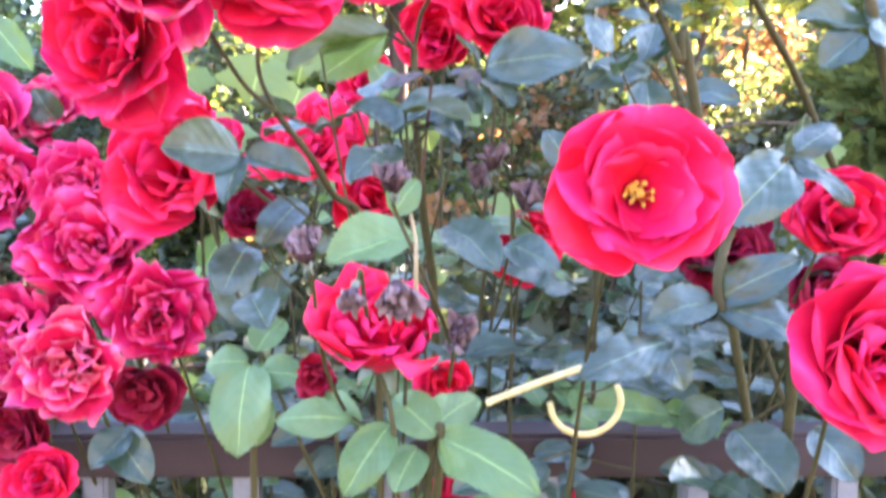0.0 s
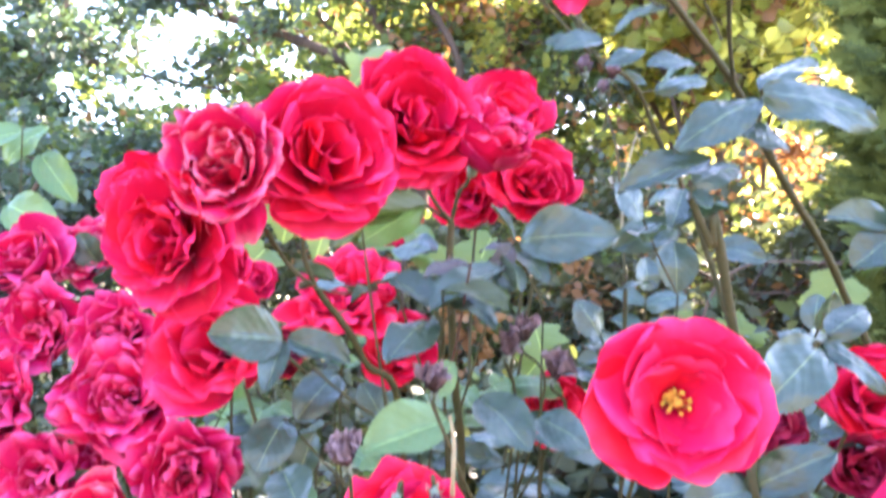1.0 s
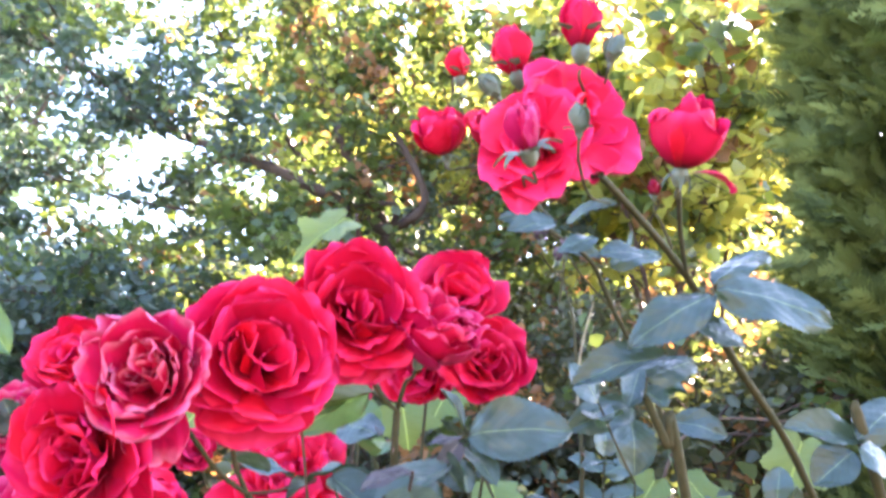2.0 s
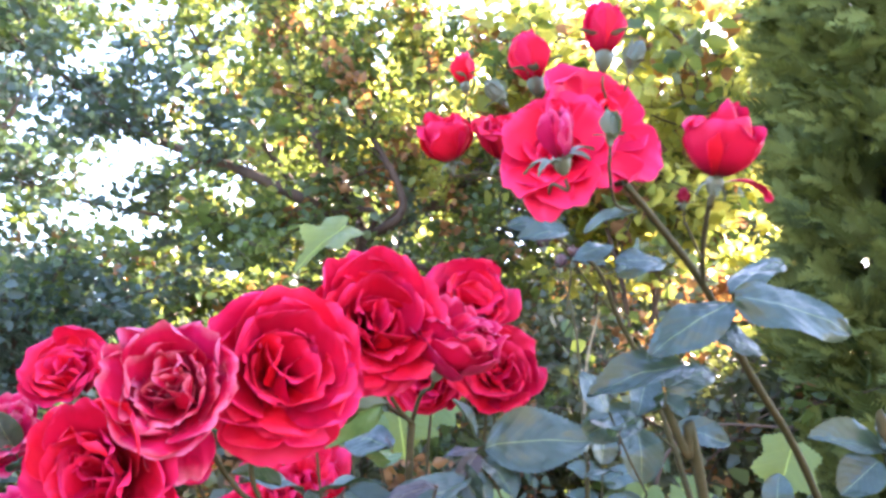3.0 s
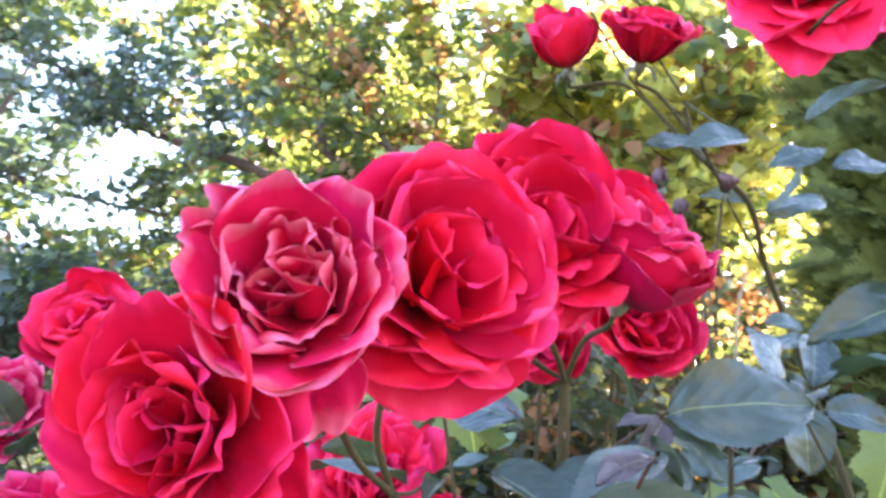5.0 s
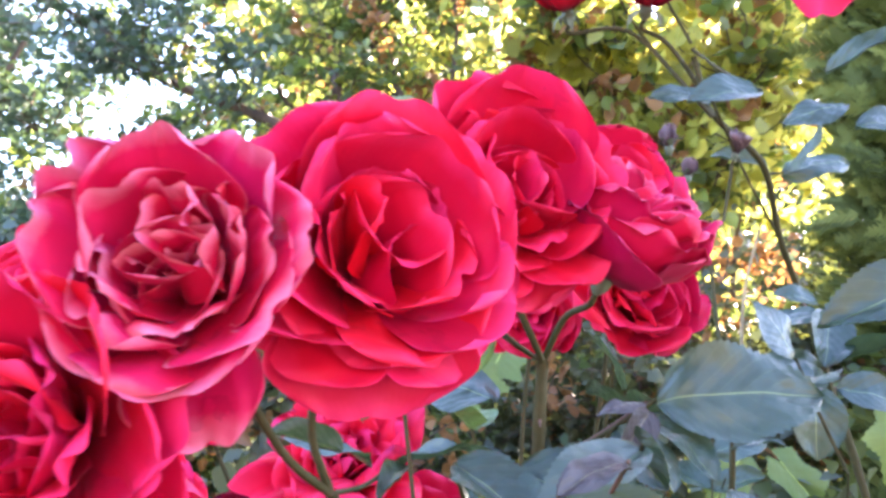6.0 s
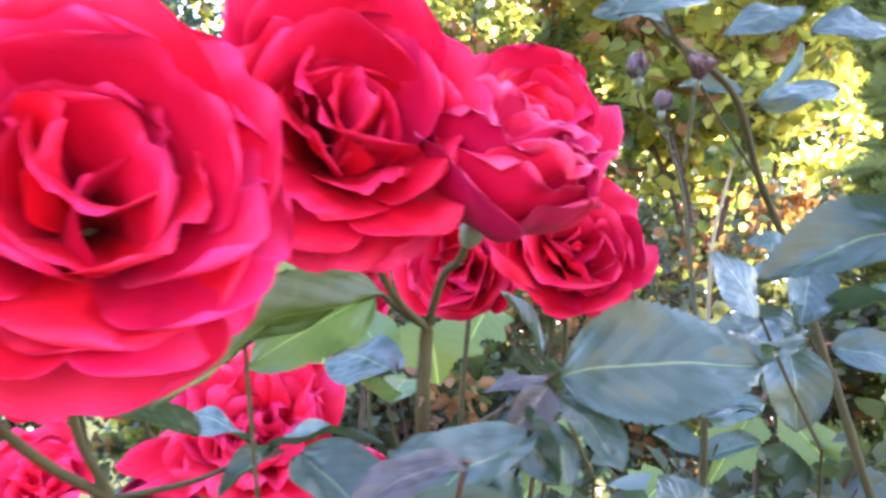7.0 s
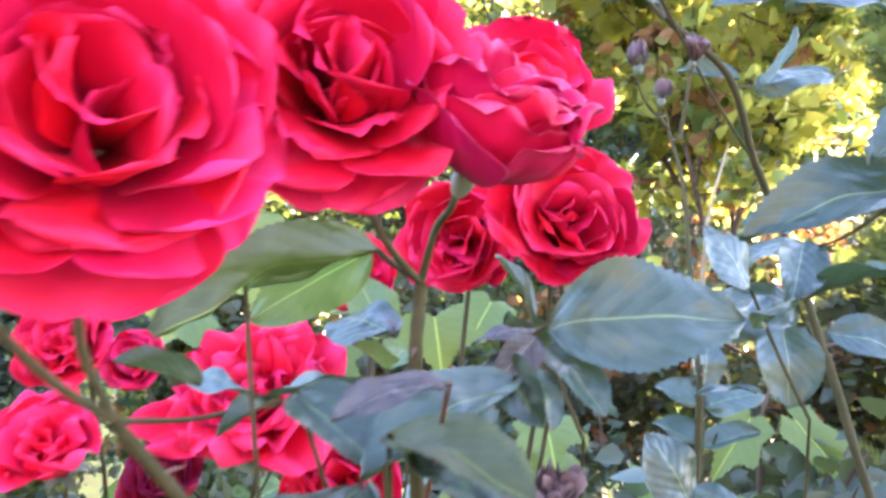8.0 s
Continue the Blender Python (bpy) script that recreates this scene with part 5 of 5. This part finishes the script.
leaf(pale_cane, (-0.100, 0.440, 1.158), [((-0.104, 0.430, 1.166), (-0.106, 0.400, 1.126), 0.0353, (-0.1, -0.9, 0.4)), ((-0.100, 0.430, 1.160), (-0.072, 0.420, 1.162), 0.0220), ((-0.107, 0.440, 1.164), (-0.131, 0.440, 1.164), 0.0216), ((-0.103, 0.440, 1.170), (-0.091, 0.460, 1.186), 0.0220), ((-0.095, 0.430, 1.147), (-0.100, 0.420, 1.123), 0.0176)], "young", seed=26)
leaf(pale_cane, (-0.103, 0.450, 1.162), [((-0.103, 0.470, 1.184), (-0.127, 0.450, 1.213), 0.0354), ((-0.100, 0.470, 1.191), (-0.093, 0.470, 1.214), 0.0230), ((-0.196, 0.500, 1.108), (-0.213, 0.480, 1.090), 0.0240), ((-0.207, 0.500, 1.108), (-0.179, 0.480, 1.083), 0.0274)], seed=27)
left_twig = empty("leafy_twig", (-0.60, 0.86, 0.0))
tube("stem", [(-0.60, 0.86, 0.0), (-0.55, 0.84, 0.9), (-0.47, 0.80, 1.30), (-0.42, 0.79, 1.42)], 0.006, 0.002, BARK, left_twig)
leaf(left_twig, (-0.45, 0.79, 1.37), [((-0.446, 0.780, 1.444), (-0.484, 0.770, 1.424), 0.0441), ((-0.433, 0.790, 1.423), (-0.390, 0.770, 1.377), 0.0358, (0, -0.95, 0.3)), ((-0.459, 0.780, 1.370), (-0.402, 0.760, 1.348), 0.0462, (0, -0.95, 0.3)), ((-0.467, 0.790, 1.411), (-0.437, 0.800, 1.457), 0.0390)], "young", seed=28)
tagged(left_twig, "leafy twig with rounded pale green leaves", "twig")

# ---- filler canes in the depth of the bush ----
for k in range(13):
    rng = random.Random(700 + k)
    x, y = -0.46 + 0.075 * k + rng.uniform(-0.03, 0.03), rng.uniform(0.60, 0.86)
    h = rng.uniform(1.12, 1.30)
    pts = [(x, y, 0), (x + rng.uniform(-0.04, 0.04), y, 0.5), (x + rng.uniform(-0.06, 0.06), y + rng.uniform(-0.03, 0.03), 0.95), (x + rng.uniform(-0.08, 0.08), y - 0.02, h)]
    c = cane("leafy rose cane in the depth of the bush", pts, 0.0026, 0.0006, "inner canes", seed=700 + k)
    line = smooth_line(pts, 10)
    for j in range(11):
        q = line[int(len(line) * (0.55 + 0.04 * j))] if 0.55 + 0.04 * j < 0.97 else line[-1]
        a = rng.uniform(0, 6.28)
        spray(c, q, (math.cos(a), 0.6 * math.sin(a) - 0.25, rng.uniform(-0.1, 0.4) if j < 10 else 2.0), rng.uniform(0.032, 0.045), rng.choice(("mature", "mature", "mature", "young")), rng)

for k, (x, y, h) in enumerate(((-0.11, 0.66, 1.22), (-0.02, 0.56, 1.27), (0.045, 0.52, 1.29), (0.10, 0.50, 1.23), (0.14, 0.55, 1.30), (0.21, 0.53, 1.24))):
    rng = random.Random(800 + k)
    pts = [(x * 1.1, y + 0.10, 0), (x, y + 0.08, 0.6), (x + rng.uniform(-0.02, 0.02), y + 0.03, 1.0), (x, y, h)]
    c = cane("slim rose cane with grey-green leaves", pts, 0.0022, 0.0006, "middle canes", seed=800 + k)
    line = smooth_line(pts, 12)
    for j in range(7):
        a = rng.uniform(0, 6.28)
        spray(c, line[-1 - 2 * j], (math.cos(a), 0.5 * math.sin(a) - 0.15, rng.uniform(-0.1, 0.35) if j else 2.0), rng.uniform(0.028, 0.038), rng.choice(("mature", "mature", "mature", "young")), rng, rng.choice((3, 5)))

# ---- vine behind, tie, dry stalk ----
vine = empty("vine", (0.30, 1.08, 0.0))
tube("stem", [(0.30, 1.08, 0.0), (0.31, 1.06, 0.7), (0.31, 1.05, 1.15), (0.306, 1.03, 1.28), (0.36, 1.03, 1.34), (0.478, 1.025, 1.345)], 0.004, 0.0012, BARK, vine)
def vine_leaf(parent, base, tip, width, up=FRONT):
    place_under("vine_leaf", LOBED, parent, blade_pose(base, tip, width, up))
vine_leaf(vine, (0.298, 1.020, 1.281), (0.248, 1.000, 1.212), 0.0600)
vine_leaf(vine, (0.314, 1.020, 1.281), (0.380, 1.000, 1.215), 0.0640)
vine_leaf(vine, (0.478, 1.020, 1.340), (0.440, 1.000, 1.252), 0.0880)
vine_leaf(vine, (0.217, 1.020, 1.210), (0.177, 0.980, 1.191), 0.0629)
vine_leaf(vine, (0.086, 1.020, 1.262), (0.098, 0.980, 1.217), 0.0786)
vine_leaf(vine, (0.283, 1.020, 1.197), (0.298, 0.980, 1.167), 0.0629)
vine_leaf(vine, (0.115, 1.040, 1.229), (0.075, 1.000, 1.193), 0.0786)
tagged(vine, "vine with light green lobed leaves", "vine")
shoot = empty("vine_shoot", (-0.10, 1.0, 0.0))
tube("stem", [(-0.10, 1.0, 0.0), (-0.09, 0.98, 0.8), (-0.07, 0.88, 1.35), (-0.066, 0.74, 1.475), (-0.062, 0.650, 1.494)], 0.003, 0.0015, BARK, shoot)
vine_leaf(shoot, (-0.062, 0.648, 1.494), (-0.100, 0.590, 1.452), 0.0400, (0.35, -0.35, 0.9))
vine_leaf(shoot, (-0.236, 0.800, 1.390), (-0.273, 0.780, 1.338), 0.0830, (0.1, -0.8, 0.5))
vine_leaf(shoot, (-0.176, 0.820, 1.397), (-0.190, 0.800, 1.344), 0.0900)
vine_leaf(shoot, (-0.133, 0.840, 1.413), (-0.146, 0.820, 1.370), 0.0770)
vine_leaf(shoot, (-0.095, 0.840, 1.323), (-0.105, 0.820, 1.284), 0.0689)
vine_leaf(shoot, (-0.022, 0.840, 1.350), (-0.011, 0.820, 1.303), 0.0810)
vine_leaf(shoot, (-0.231, 0.950, 1.346), (-0.266, 0.920, 1.307), 0.0903)
vine_leaf(shoot, (-0.159, 0.950, 1.387), (-0.177, 0.920, 1.333), 0.0855)
vine_leaf(shoot, (-0.048, 0.950, 1.351), (-0.111, 0.920, 1.349), 0.0713)
vine_leaf(shoot, (0.033, 0.950, 1.368), (0.010, 0.920, 1.326), 0.0647)
tagged(shoot, "climbing vine shoot with pale lobed leaves", "vine")

tie = empty("plant_tie", (0.083, 0.460, 1.140))
ring = []
for k in range(9):
    w = radians(-178 + 26 * k)
    ring.append((tie.location.x + 0.0205 * math.cos(w), tie.location.y - 0.004 * math.sin(w), tie.location.z - 0.004 + 0.0205 * math.sin(w)))
tube("loop", ring, 0.0019, 0.0019, TWINE, tie, "", 8, 6)
tube("end", [(0.025, 0.450, 1.138), (0.054, 0.455, 1.148), (0.081, 0.460, 1.156)], 0.0021, 0.0021, TWINE, tie, "", 8, 6)
tagged(tie, "yellow plant tie looped round a cane", "plant tie")
stalk = empty("dry_stalk", (-0.011, 0.335, 1.214))
tube("straw", [(-0.011, 0.335, 1.214), (-0.011, 0.330, 1.222), (-0.011, 0.330, 1.236), (-0.013, 0.330, 1.248)], 0.0011, 0.0007, STRAW, stalk)
tagged(stalk, "thin dry straw-coloured stalk", "stalk")
